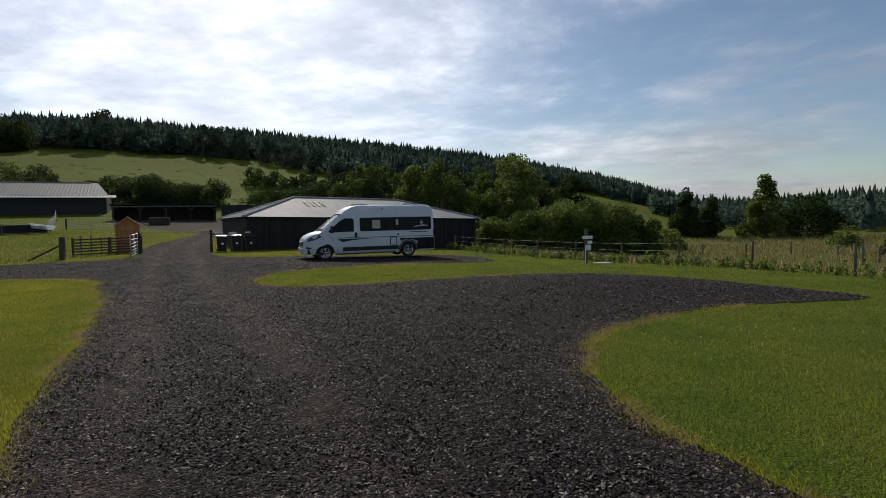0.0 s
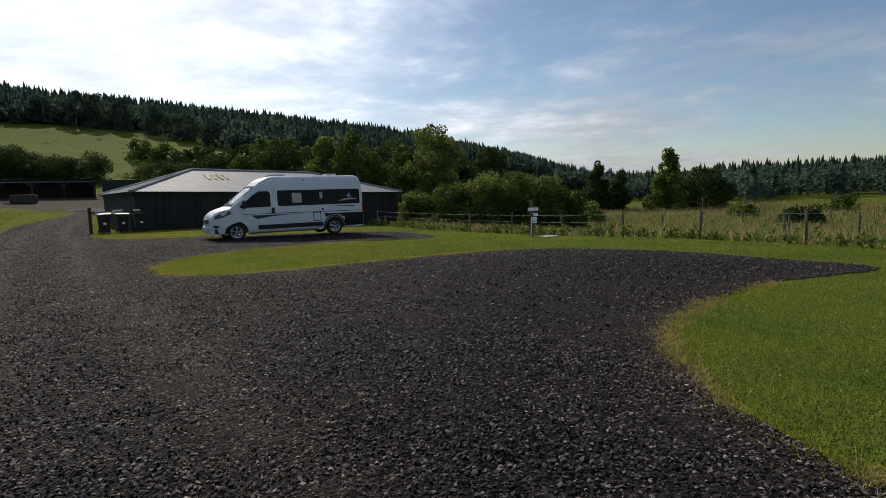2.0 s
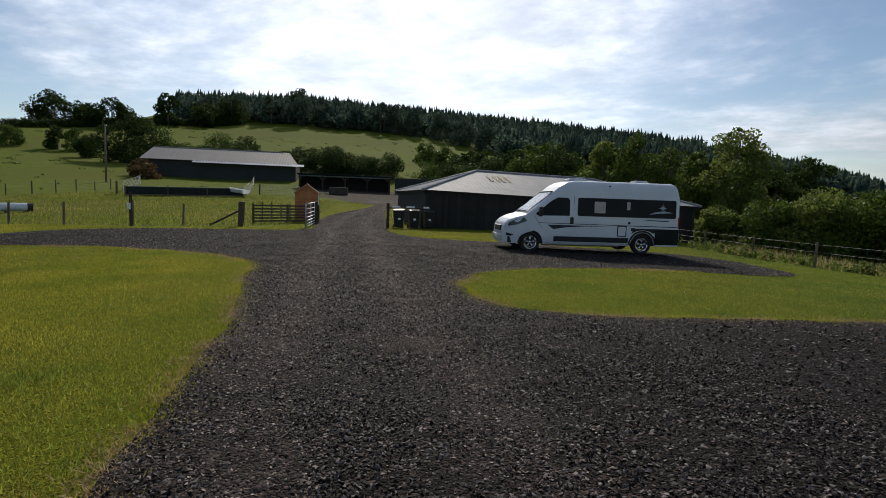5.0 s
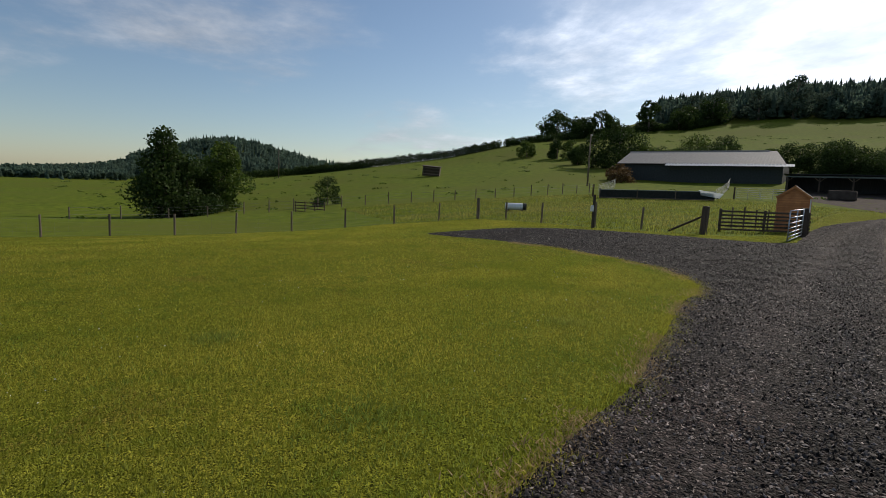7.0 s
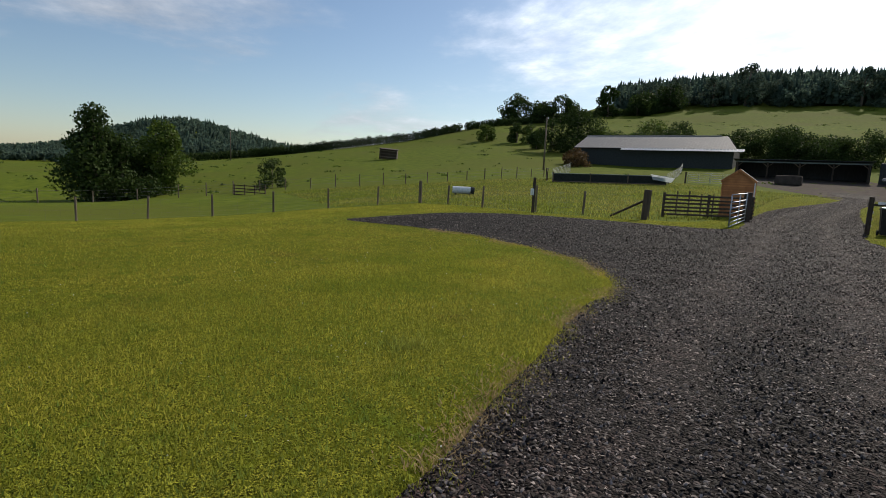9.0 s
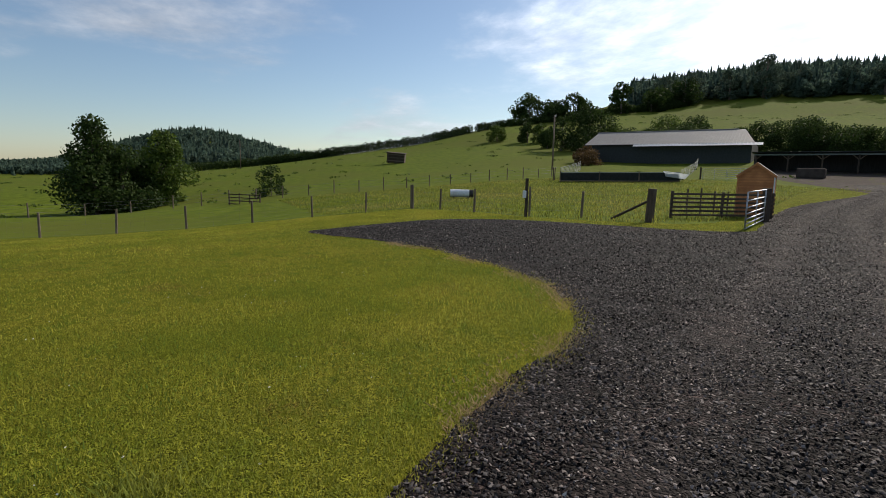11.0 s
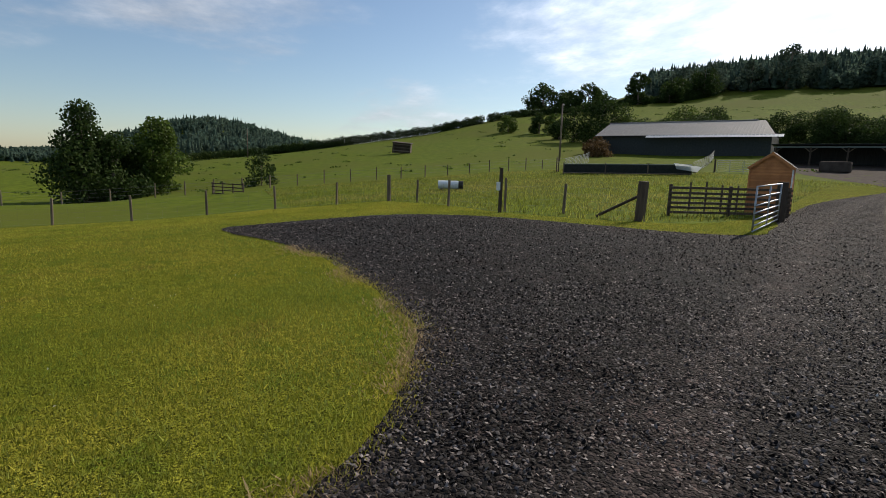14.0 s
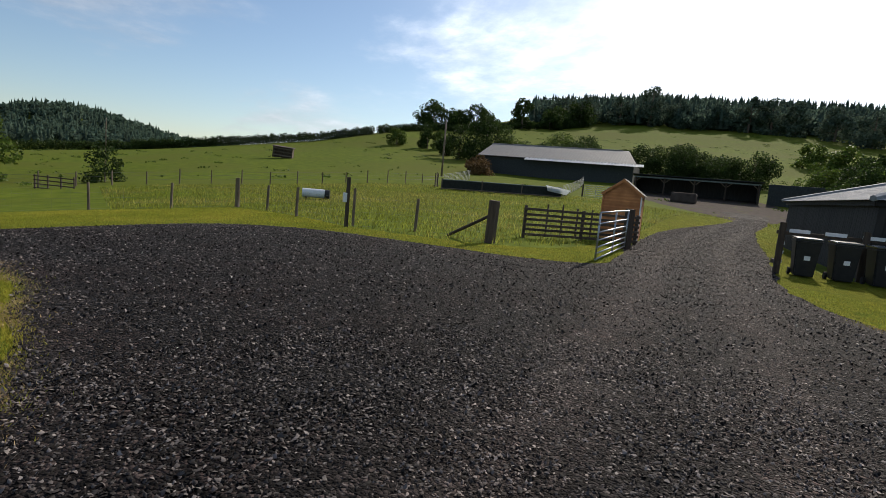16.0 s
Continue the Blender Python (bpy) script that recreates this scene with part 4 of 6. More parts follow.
def build_shelter():
    """Open-fronted pole shelter along the back of the yard."""
    a, b = Vector((-54.5, 76.5, 0)), Vector((-42.0, 83.6, 0))
    L = (b - a).length
    base = hz(*((a + b) / 2).xy) - 0.2
    s = empty("pole_shelter", pose(a.x, a.y, base, 0, 0, math.degrees(math.atan2(b.y - a.y, b.x - a.x))), "long low open-fronted pole shelter, dark inside", "shelter")
    # walls coloured black in place of the shade inside the shelter
    part("back_wall", box(L, 0.08, 2.5, L / 2, 3.6, 1.25), M_BLACKWALL, s)
    part("side_wall", box(0.08, 3.6, 2.5, L - 0.04, 1.8, 1.25), M_BLACKWALL, s)
    part("side_wall", box(0.08, 3.6, 2.5, 0.04, 1.8, 1.25), M_BLACKWALL, s)
    part("roof", box(L + 0.6, 4.4, 0.07, L / 2, 1.7, 2.62, 0.01, turn=Euler((radians(-3), 0, 0)).to_matrix().to_4x4()), M_BARNWALL, s)
    part("front_beam", box(L, 0.1, 0.18, L / 2, -0.1, 2.42, 0.01), M_GREENPAINT, s, "pale green front beam")
    for i in range(5):
        x = 0.2 + i * (L - 0.4) / 4
        part("post", rod((x, -0.1, 0), (x, -0.1, 2.4), 0.09), M_POST_DARK, s)
        for d in (-0.7, 0.7):
            if 0 < x + d < L:
                part("brace", rod((x, -0.1, 1.8), (x + d, -0.1, 2.4), 0.045), M_POST, s)
    c = empty("store_container", pose(b.x + 0.6, b.y + 0.6, hz(b.x, b.y) - 0.1, 0, 0, 20), "dark steel store container beside the shelter", "container")
    part("body", box(6.0, 2.4, 2.6, 3.0, 1.2, 1.3, 0.03), M_BARNWALL, c)
    for i in range(20):
        part("rib", box(0.12, 0.04, 2.4, 0.25 + i * 0.29, -0.015, 1.3, 0.01), M_BARNWALL, c)
    h = box(2.6, 1.6, 1.1, 0, 0, 0.5, 0.2)
    tagged(part("log_stack", h, M_EARTH, at=pose(-44.5, 72.0, hz(-44.5, 72.0), 0, 0, 25)), "brown stacked bales in the yard", "bales")


build_shelter()
build_barn()


def build_orange_shed(m):
    w, d, e, a = 1.42, 1.9, 1.80, 2.33
    shed = empty("garden_shed", m, "small orange-stained wooden shed with a felted apex roof", "shed")
    for nm, mm, ln, gable in (("front_wall", pose(-w / 2, 0, 0), w, True), ("back_wall", pose(w / 2, d, 0, 0, 0, 180), w, True),
                              ("side_wall", pose(-w / 2, d, 0, 0, 0, -90), d, False), ("side_wall", pose(w / 2, 0, 0, 0, 0, 90), d, False)):
        out = [(0.012, 0.02), (ln - 0.012, 0.02), (ln - 0.012, e - 0.03)] + ([(ln / 2, a - 0.06)] if gable else []) + [(0.012, e - 0.03)]
        wall = part(nm, plate(out, 0.02), M_ORANGE, shed, at=mm @ pose(0, 0.016, 0))
        z, h = 0.05, 0.12
        while z < (a if gable else e) - 0.1:
            half = ln / 2 if z + h < e else ln / 2 * max(0.05, (a - z - h * 0.6) / (a - e)) * 0.95
            part("board", box(half * 2 - 0.004, 0.016, h - 0.006, ln / 2, 0.008, z + h / 2, 0.004, turn=Euler((radians(-3), 0, 0)).to_matrix().to_4x4()), M_ORANGE, wall)
            z += h
    for sx in (-1, 1):
        t = math.atan2(a - e, w / 2)
        ln = math.hypot(a - e, w / 2) + 0.12
        slope = Matrix.Translation((sx * (w / 4 + 0.03), d / 2, (a + e) / 2 - 0.01)) @ Matrix.Rotation(sx * t, 4, "Y")
        part("roof_panel", box(ln, d + 0.16, 0.03, 0, 0, 0, 0.006), M_FELT, shed, at=slope)
        part("barge_board", box(ln, 0.02, 0.09, 0, 0, -0.04, 0.004), M_ORANGE, shed, at=slope @ pose(0, -d / 2 - 0.09, 0))
        part("corner_post", box(0.05, 0.05, e - 0.05, sx * (w / 2 - 0.01), -0.012, (e - 0.05) / 2 + 0.02, 0.006), M_ORANGE if sx < 0 else M_PAPER, shed)
    return shed


SHED = (-23.75, 34.0)
build_orange_shed(pose(*SHED, hz(*SHED), 0, 0, 32))


# ---- fences and gates ----
def post(x, y, h, r=0.05, label="weathered round timber fence post", group="fence posts", material=None, square=False, lean=(0, 0), z=None):
    zz = hz(x, y) if z is None else z
    b = box(r * 2, r * 2, h + 0.3, 0, 0, h / 2 - 0.15, 0.012) if square else rod((0, 0, -0.3), (0, 0, h), r * 1.05, r * 0.95, 10, wobble=0.004)
    ob = part("fence_post", b, material or M_POST, smooth=False, at=pose(x, y, zz, lean[0], lean[1], random.uniform(0, 90)))
    return tagged(ob, label, "fence post", group)


def wires(name, points, heights, label):
    """Strands along a line of places."""
    ob = empty(name, Matrix(), label, "wire fence")
    for h in heights:
        for (x0, y0), (x1, y1) in zip(points, points[1:]):
            p, q = Vector((x0, y0, hz(x0, y0) + h)), Vector((x1, y1, hz(x1, y1) + h))
            part("strand", rod(p, q, 0.006, sides=4), M_WIRE, ob)
    return ob


def netting(points, height, label):
    """Square stock netting between posts."""
    ob = empty("stock_netting", Matrix(), label, "wire netting")
    n = 5
    for k in range(n):
        h = 0.06 + (height - 0.06) * k / (n - 1)
        for (x0, y0), (x1, y1) in zip(points, points[1:]):
            part("line_wire", rod((x0, y0, hz(x0, y0) + h), (x1, y1, hz(x1, y1) + h), 0.0022, sides=3), M_WIRE, ob)
    v, f = [], []
    for (x0, y0), (x1, y1) in zip(points, points[1:]):
        k = int(math.hypot(x1 - x0, y1 - y0) / 0.6)
        for i in range(k):
            x, y = x0 + (x1 - x0) * i / k, y0 + (y1 - y0) * i / k
            z = hz(x, y)
            for dx, dy in ((0.0015, 0.0), (0.0, 0.0015)):
                c = len(v)
                v += [(x - dx, y - dy, z + 0.05), (x + dx, y + dy, z + 0.05), (x + dx, y + dy, z + height), (x - dx, y - dy, z + height)]
                f += [(c, c + 1, c + 2, c + 3)]
    s = new("stay_wires", mesh_from("stay_wires", v, f, M_WIRE)); s.parent = ob
    tagged(s, kind="stuff")
    return ob


FENCE_R = [(13.4, 13.9), (11.3, 17.7), (9.6, 20.7), (8.0, 23.6), (6.4, 26.5), (4.7, 29.5), (3.0, 32.4), (1.2, 35.5), (-0.6, 38.6), (-2.3, 41.6)]
for x, y in FENCE_R:
    post(x, y, 1.08, 0.05, lean=(random.uniform(-2, 2), random.uniform(-2, 2)))
wires("wire_fence", FENCE_R, (0.35, 0.65, 0.98), "plain wire strands of the field fence")
FENCE_R2 = [(30 - 3.1 * i, 41 + 0.6 * i) for i in range(7)] + [(44, 36), (38, 38.6), (33.5, 40.3)]
for x, y in FENCE_R2:
    post(x, y, 1.1, 0.06, "short weathered post in rough grass", "far posts")
for x, y in ((15.5, 20), (17.5, 26), (22, 31), (28, 36.5)):
    post(x, y, 1.15, 0.06, "weathered post standing in rough grass", "far posts")

FENCE_L = [(-38.7, -7.4), (-38.5, -4.3), (-38.2, -1.3), (-37.9, 1.8), (-37.6, 4.9), (-37.1, 8.0), (-37.0, 11.0), (-37.0, 14.1), (-37.2, 17.2), (-37.5, 20.3), (-37.7, 23.2)]
for i, (x, y) in enumerate(FENCE_L):
    last = i == len(FENCE_L) - 1
    post(x, y, 1.42 if last else 1.16, 0.11 if last else 0.055, "stout round corner post" if last else "weathered round timber fence post", lean=(random.uniform(-2, 2), random.uniform(-2, 2)))
FENCE_P = [(-37.7, 23.2), (-35.1, 23.9), (-30.8, 23.8), (-26.6, 24.0), (-25.3, 25.84), (-22.45, 26.62)]
for x, y in FENCE_P[1:3]:
    post(x, y, 1.14, 0.055, lean=(random.uniform(-2, 2), 1))
post(-25.3, 25.84, 1.06, 0.05, "slightly leaning timber fence post", lean=(0, 2))
post(-26.9, 24.4, 1.25, 0.045, "thin pale post beside the tall corner post")
netting(FENCE_L, 0.95, "square wire netting along the lawn edge")
netting(FENCE_P, 0.95, "square wire netting along the gravel bay")


def tall_post():
    x, y = -26.55, 24.0
    p = empty("tap_post", pose(x, y, hz(x, y)), "tall dark post with a grey tap box", "post")
    part("post", box(0.10, 0.10, 1.75, 0, 0, 0.725, 0.012), M_POST_DARK, p)
    part("tap_box", box(0.14, 0.10, 0.30, 0.0, -0.10, 0.95, 0.02), M_TANK, p, "grey plastic tap box")


tall_post()


def strainer():
    x, y = -22.45, 26.62
    s = empty("strainer_post", pose(x, y, hz(x, y)), "thick dark square gate post with a diagonal brace", "gate post")
    part("post", box(0.24, 0.22, 1.52, 0, 0, 0.46, 0.02), M_POST_DARK, s, at=pose(0, 0, 0, 0, 2, 20))
    part("brace", rod((-1.5, -0.42, 0.02), (-0.08, 0.0, 0.78), 0.05, 0.045, 8), M_POST_DARK, s)


strainer()


def gate(p, q, h):
    """Galvanised seven-bar field gate hung at p, standing open."""
    p, q = Vector(p), Vector(q)
    L = (q - p).length
    g = empty("field_gate", pose(p.x, p.y, p.z, 0, 0, math.degrees(math.atan2(q.y - p.y, q.x - p.x))), "open galvanised steel field gate with seven bars", "gate")
    tilt = math.atan2(q.z - p.z, L)
    sh = Matrix(((1, 0, 0, 0), (0, 1, 0, 0), (math.tan(tilt), 0, 1, 0), (0, 0, 0, 1)))
    for x in (0.03, L * 0.5, L - 0.03):
        ob = part("upright", rod((x, 0, 0), (x, 0, h), 0.024), M_GALV, g, smooth=True)
        ob.data.transform(sh)
    for z in (0.02, 0.16, 0.31, 0.48, 0.67, 0.88, h):
        ob = part("bar", rod((0, 0, z), (L, 0, z), 0.021), M_GALV, g, smooth=True)
        ob.data.transform(sh)
    ob = part("hinge", rod((-0.10, 0, h - 0.08), (0.05, 0, h - 0.08), 0.018), M_GALV, g)


GP = (-21.4, 31.4)
post(*GP, 1.30, 0.11, "thick dark timber gate hanging post", "gate posts", M_POST_DARK, True)
gate((-21.32, 31.22, hz(-21.3, 31.2) + 0.10), (-19.1, 27.15, hz(-19.1, 27.15) + 0.07), 1.15)


def hurdle(p, q, h, rails, posts, label):
    """Boarded timber hurdle between two places."""
    p, q = Vector((*p, hz(*p))), Vector((*q, hz(*q)))
    L = (q - p).length
    f = empty("timber_hurdle", pose(*p, 0, 0, math.degrees(math.atan2(q.y - p.y, q.x - p.x))), label, "hurdle")
    for i in range(posts):
        x = L * i / (posts - 1)
        part("post", box(0.09, 0.09, h + 0.22, x, 0.06, (h + 0.12) / 2 - 0.05, 0.01), M_POST_DARK, f, at=pose(0, 0, 0, random.uniform(-1, 1), random.uniform(-1.5, 1.5), 0))
    for k in range(rails):
        z = 0.12 + (h - 0.12) * k / (rails - 1)
        part("rail", box(L + 0.16, 0.03, 0.085, L / 2, 0, z + random.uniform(-0.01, 0.01), 0.006), M_POST_DARK, f)
    return f


hurdle((-61.9, 13.9), (-59.2, 16.4), 1.0, 4, 4, "pale brown timber rail panel in the paddock fence")
hurdle((-23.87, 29.25), (-22.35, 33.2), 0.98, 6, 3, "dark weathered timber rail hurdle")
for i in range(7):
    post(-25.2 + 0.25 * i, 31.6 + 0.55 * i, 1.15 + random.uniform(-0.1, 0.15), 0.035, "thin dark pen post", "pen posts", M_POST_DARK)


def metal_pen(p, q, h, bars):
    p, q = Vector((*p, hz(*p))), Vector((*q, hz(*q)))
    L = (q - p).length
    f = empty("sheep_hurdle", pose(*p, 0, 0, math.degrees(math.atan2(q.y - p.y, q.x - p.x))), "grey galvanised sheep hurdle with level bars", "hurdle")
    for x in (0, L / 2, L):
        part("upright", rod((x, 0, 0), (x, 0, h), 0.022), M_GALV, f)
    for k in range(bars):
        part("bar", rod((0, 0, 0.15 + (h - 0.15) * k / (bars - 1)), (L, 0, 0.15 + (h - 0.15) * k / (bars - 1)), 0.018), M_GALV, f)


metal_pen((-49.5, 61.5), (-47.4, 62.5), 1.2, 6)
metal_pen((-47.3, 62.55), (-45.2, 63.6), 1.2, 6)
post(-49.7, 61.4, 1.3, 0.09, "dark post with a pale cap", "pen posts", M_POST_DARK)


# ---- bins, hook-up post, troughs ----
def build_bin(m):
    b = empty("wheelie_bin", m, "black plastic wheelie bin standing by the shed", "bin", "bins by the shed")
    bm = bmesh.new()
    lo = [bm.verts.new((x * 0.46, y * 0.50, 0.04)) for x, y in ((-.5, -.5), (.5, -.5), (.5, .5), (-.5, .5))]
    hi = [bm.verts.new((x * 0.58, y * 0.70, 0.98)) for x, y in ((-.5, -.5), (.5, -.5), (.5, .5), (-.5, .5))]
    for i in range(4):
        bm.faces.new((lo[i], lo[(i + 1) % 4], hi[(i + 1) % 4], hi[i]))
    bm.faces.new(hi), bm.faces.new(lo[::-1])
    bmesh.ops.bevel(bm, geom=bm.edges[:], offset=0.03, segments=2, affect="EDGES")
    part("body", bm, M_BIN, b)
    part("rim", box(0.62, 0.74, 0.05, 0, 0, 0.965, 0.015), M_BIN, b)
    lid = part("lid", box(0.62, 0.76, 0.07, 0, 0, 1.03, 0.03), M_BINLID, b)
    part("lid_handle", rod((-0.25, 0.40, 1.03), (0.25, 0.40, 1.03), 0.02), M_BIN, lid)
    part("notice", box(0.14, 0.006, 0.16, 0.02, -0.305, 0.55, 0.001), M_PAPER, b, "small white label", at=pose(0, 0, 0, 0, 0, 0))
    for s in (-1, 1):
        part("wheel", rod((s * 0.24, 0.26, 0.10), (s * 0.30, 0.26, 0.10), 0.10, sides=20), M_TYRE, b)


bx, by = -17.0, 33.1
ux, uy = 0.838, 0.546
for i in range(3):
    x, y = bx + ux * i * 0.86, by + uy * i * 0.86
    build_bin(pose(x, y, hz(x, y) + 0.0, 0, 0, 33 + 3 * (i - 1)))


def bin_rack():
    r = empty("bin_rack", pose(bx - 0.55, by - 0.1, hz(bx, by), 0, 0, 33), "timber bin stand with white signs above the bins", "bin stand")
    for x, h in ((-0.1, 1.42), (1.98, 1.35)):
        part("post", box(0.15, 0.12, h + 0.2, x, -0.30 if x < 0 else 0.42, h / 2 - 0.1, 0.012), M_POST_DARK, r)
    part("rail", box(2.6, 0.04, 0.10, 1.2, 0.48, 1.12, 0.006), M_POST_DARK, r)
    part("side_board", box(0.05, 0.9, 0.12, -0.1, 0.08, 0.3, 0.006), M_POST_DARK, r)
    for z in (0.35, 0.6, 0.85):
        part("side_tag", box(0.012, 0.10, 0.09, 0.0, -0.24, z, 0.002), M_PAPER, r)
    for x in (0.45, 1.3, 2.15):
        part("sign", box(0.50, 0.012, 0.10, x, 0.44, 1.19, 0.003), M_PAPER, r, "small white sign board")


bin_rack()


def hookup():
    x, y = 3.88, 23.05
    p = empty("hook_up_post", pose(x, y, hz(x, y), 0, 0, 25), "timber electric hook-up post with pale boxes and a notice", "post")
    part("post", box(0.13, 0.10, 1.65, 0, 0, 0.68, 0.012), M_POST, p)
    part("notice", box(0.52, 0.03, 0.13, 0.02, -0.07, 1.14, 0.006), M_PAPER, p, "pale notice board")
    part("lower_notice", box(0.24, 0.03, 0.12, 0.14, -0.075, 0.92, 0.006), M_TANK, p)
    part("socket_box", box(0.20, 0.13, 0.24, 0.03, -0.11, 0.70, 0.03), M_TANK, p, "pale grey socket box")
    part("tap", rod((0.12, -0.05, 0.5), (0.12, -0.22, 0.42), 0.025), M_GALV, p)
    part("hose", rod((-0.11, -0.08, 0.05), (-0.09, -0.09, 0.72), 0.022), M_TANK, p)
    s = box(0.62, 0.5, 0.07, 0.40, 0, -0.02, 0.012)
    tagged(part("concrete_slab", s, M_CONCRETE, at=pose(x + 0.35, y - 0.1, hz(x, y) + 0.02, 0, 0, 25)), "pale concrete slab in the grass", "slab")


hookup()


def trough(m, s, label):
    t = empty("water_trough", m, label, "trough")
    bm = bmesh.new()
    lo = [bm.verts.new((x * 1.5 * s, y * 0.5 * s, 0.1)) for x, y in ((-.5, -.5), (.5, -.5), (.5, .5), (-.5, .5))]
    hi = [bm.verts.new((x * 1.9 * s, y * 0.7 * s, 0.62)) for x, y in ((-.5, -.5), (.5, -.5), (.5, .5), (-.5, .5))]
    for i in range(4):
        bm.faces.new((lo[i], lo[(i + 1) % 4], hi[(i + 1) % 4], hi[i]))
    bm.faces.new(lo[::-1])
    bmesh.ops.solidify(bm, geom=bm.faces[:], thickness=0.04)
    part("basin", bm, M_TANK, t)
    for x in (-0.6, 0.6):
        part("foot", box(0.1, 0.5, 0.14, x * s, 0, 0.07, 0.01), M_POST_DARK, t)


trough(pose(-47.97, 55.69, hz(-47.97, 55.69) + 0.35, 0, 8, 50), 1.25, "pale plastic trough tipped on a stand")


def round_feeder(x, y):
    """White barrel lying on its side, black at one end."""
    t = empty("barrel_trough", pose(x, y, hz(x, y), 0, 0, 64), "white plastic barrel trough with a black end, lying in the paddock", "trough")
    part("barrel", rod((-0.85, 0, 0.36), (0.55, 0, 0.36), 0.28, sides=24), M_TANK, t, smooth=False)
    part("end_cap", rod((0.55, 0, 0.36), (0.86, 0, 0.36), 0.285, sides=24), M_TRIM, t)
    for q in (-0.6, -0.15, 0.3):
        part("hoop", rod((q, 0, 0.36), (q + 0.04, 0, 0.36), 0.292, sides=24), M_TANK, t)
    for q in (-0.6, 0.5):
        part("foot", box(0.12, 0.5, 0.14, q, 0, 0.06, 0.01), M_POST_DARK, t)


round_feeder(-43.4, 29.3)


def hay_feeder(x, y, rot):
    """Dark field shelter on skids; pale slats across its front."""
    f = empty("field_shelter", pose(x, y, hz(x, y), 0, 4, rot), "dark weathered field shelter with pale slats on the slope", "shelter")
    part("back_wall", box(4.0, 0.08, 2.2, 0, 0.95, 1.2), M_POST_DARK, f)
    for q in (-2.0, 2.0):
        part("side_wall", box(0.08, 1.9, 2.2, q, 0, 1.2), M_POST_DARK, f)
    for q in (-1.93, 0.0, 1.93):
        part("post", box(0.16, 0.16, 2.3, q, -0.86, 1.1, 0.02), M_POST_DARK, f)
    for z in (0.55, 1.25, 1.95):
        part("slat", box(3.9, 0.06, 0.26, 0, -0.98, z, 0.01), M_POST, f)
    part("roof", box(4.5, 2.4, 0.10, 0, 0, 2.42, 0.01, turn=Euler((radians(6), 0, 0)).to_matrix().to_4x4()), M_POST_DARK, f)
    for q in (-1.5, 1.5):
        part("skid", box(0.18, 2.6, 0.2, q, -0.1, 0.06, 0.02), M_POST_DARK, f)


hay_feeder(-125, 52.2, 62)


def pole(x, y, h, label):
    p = empty("timber_pole", pose(x, y, hz(x, y)), label, "pole")
    part("shaft", rod((0, 0, -0.5), (0, 0, h), 0.15, 0.10, 12), M_POST, p, smooth=True)
    part("cross_bar", box(0.9, 0.08, 0.08, 0, 0, h - 0.3, 0.01), M_POST_DARK, p)
    part("insulator", rod((0.3, 0, h - 0.26), (0.3, 0, h - 0.05), 0.05), M_TANK, p)


pole(-74.5, 59.6, 8.0, "tall grey timber utility pole")
pole(-185, 22, 9.0, "distant pale timber utility pole")


# ---- trees and hedges ----
def leaf_cloud(centres, radii, count, size, rng, flat=0.8):
    """Many small leaf quads scattered in and on ellipsoidal clumps."""
    centres, radii = np.asarray(centres, float), np.asarray(radii, float)
    vol = radii.prod(1) ** 0.8
    pick = rng.choice(len(centres), count, p=vol / vol.sum())
    d = rng.normal(size=(count, 3))
    d /= np.linalg.norm(d, axis=1)[:, None]
    r = rng.uniform(0.45, 1.08, count) ** 0.7
    p = centres[pick] + d * radii[pick] * r[:, None]
    n = d + rng.normal(size=(count, 3)) * 0.9
    n /= np.linalg.norm(n, axis=1)[:, None]
    a = np.cross(n, rng.normal(size=(count, 3)))
    a /= np.linalg.norm(a, axis=1)[:, None] + 1e-9
    b = np.cross(n, a)
    s = size * rng.uniform(0.5, 1.3, count)[:, None]
    tip, side = a * s, b * s * 0.42
    v = np.stack([p - tip * 0.5, p + side, p + tip * 0.6, p - side], 1).reshape(-1, 3)
    i = np.arange(count) * 4
    return v, np.concatenate([np.stack([i, i + 1, i + 2], 1), np.stack([i, i + 2, i + 3], 1)])


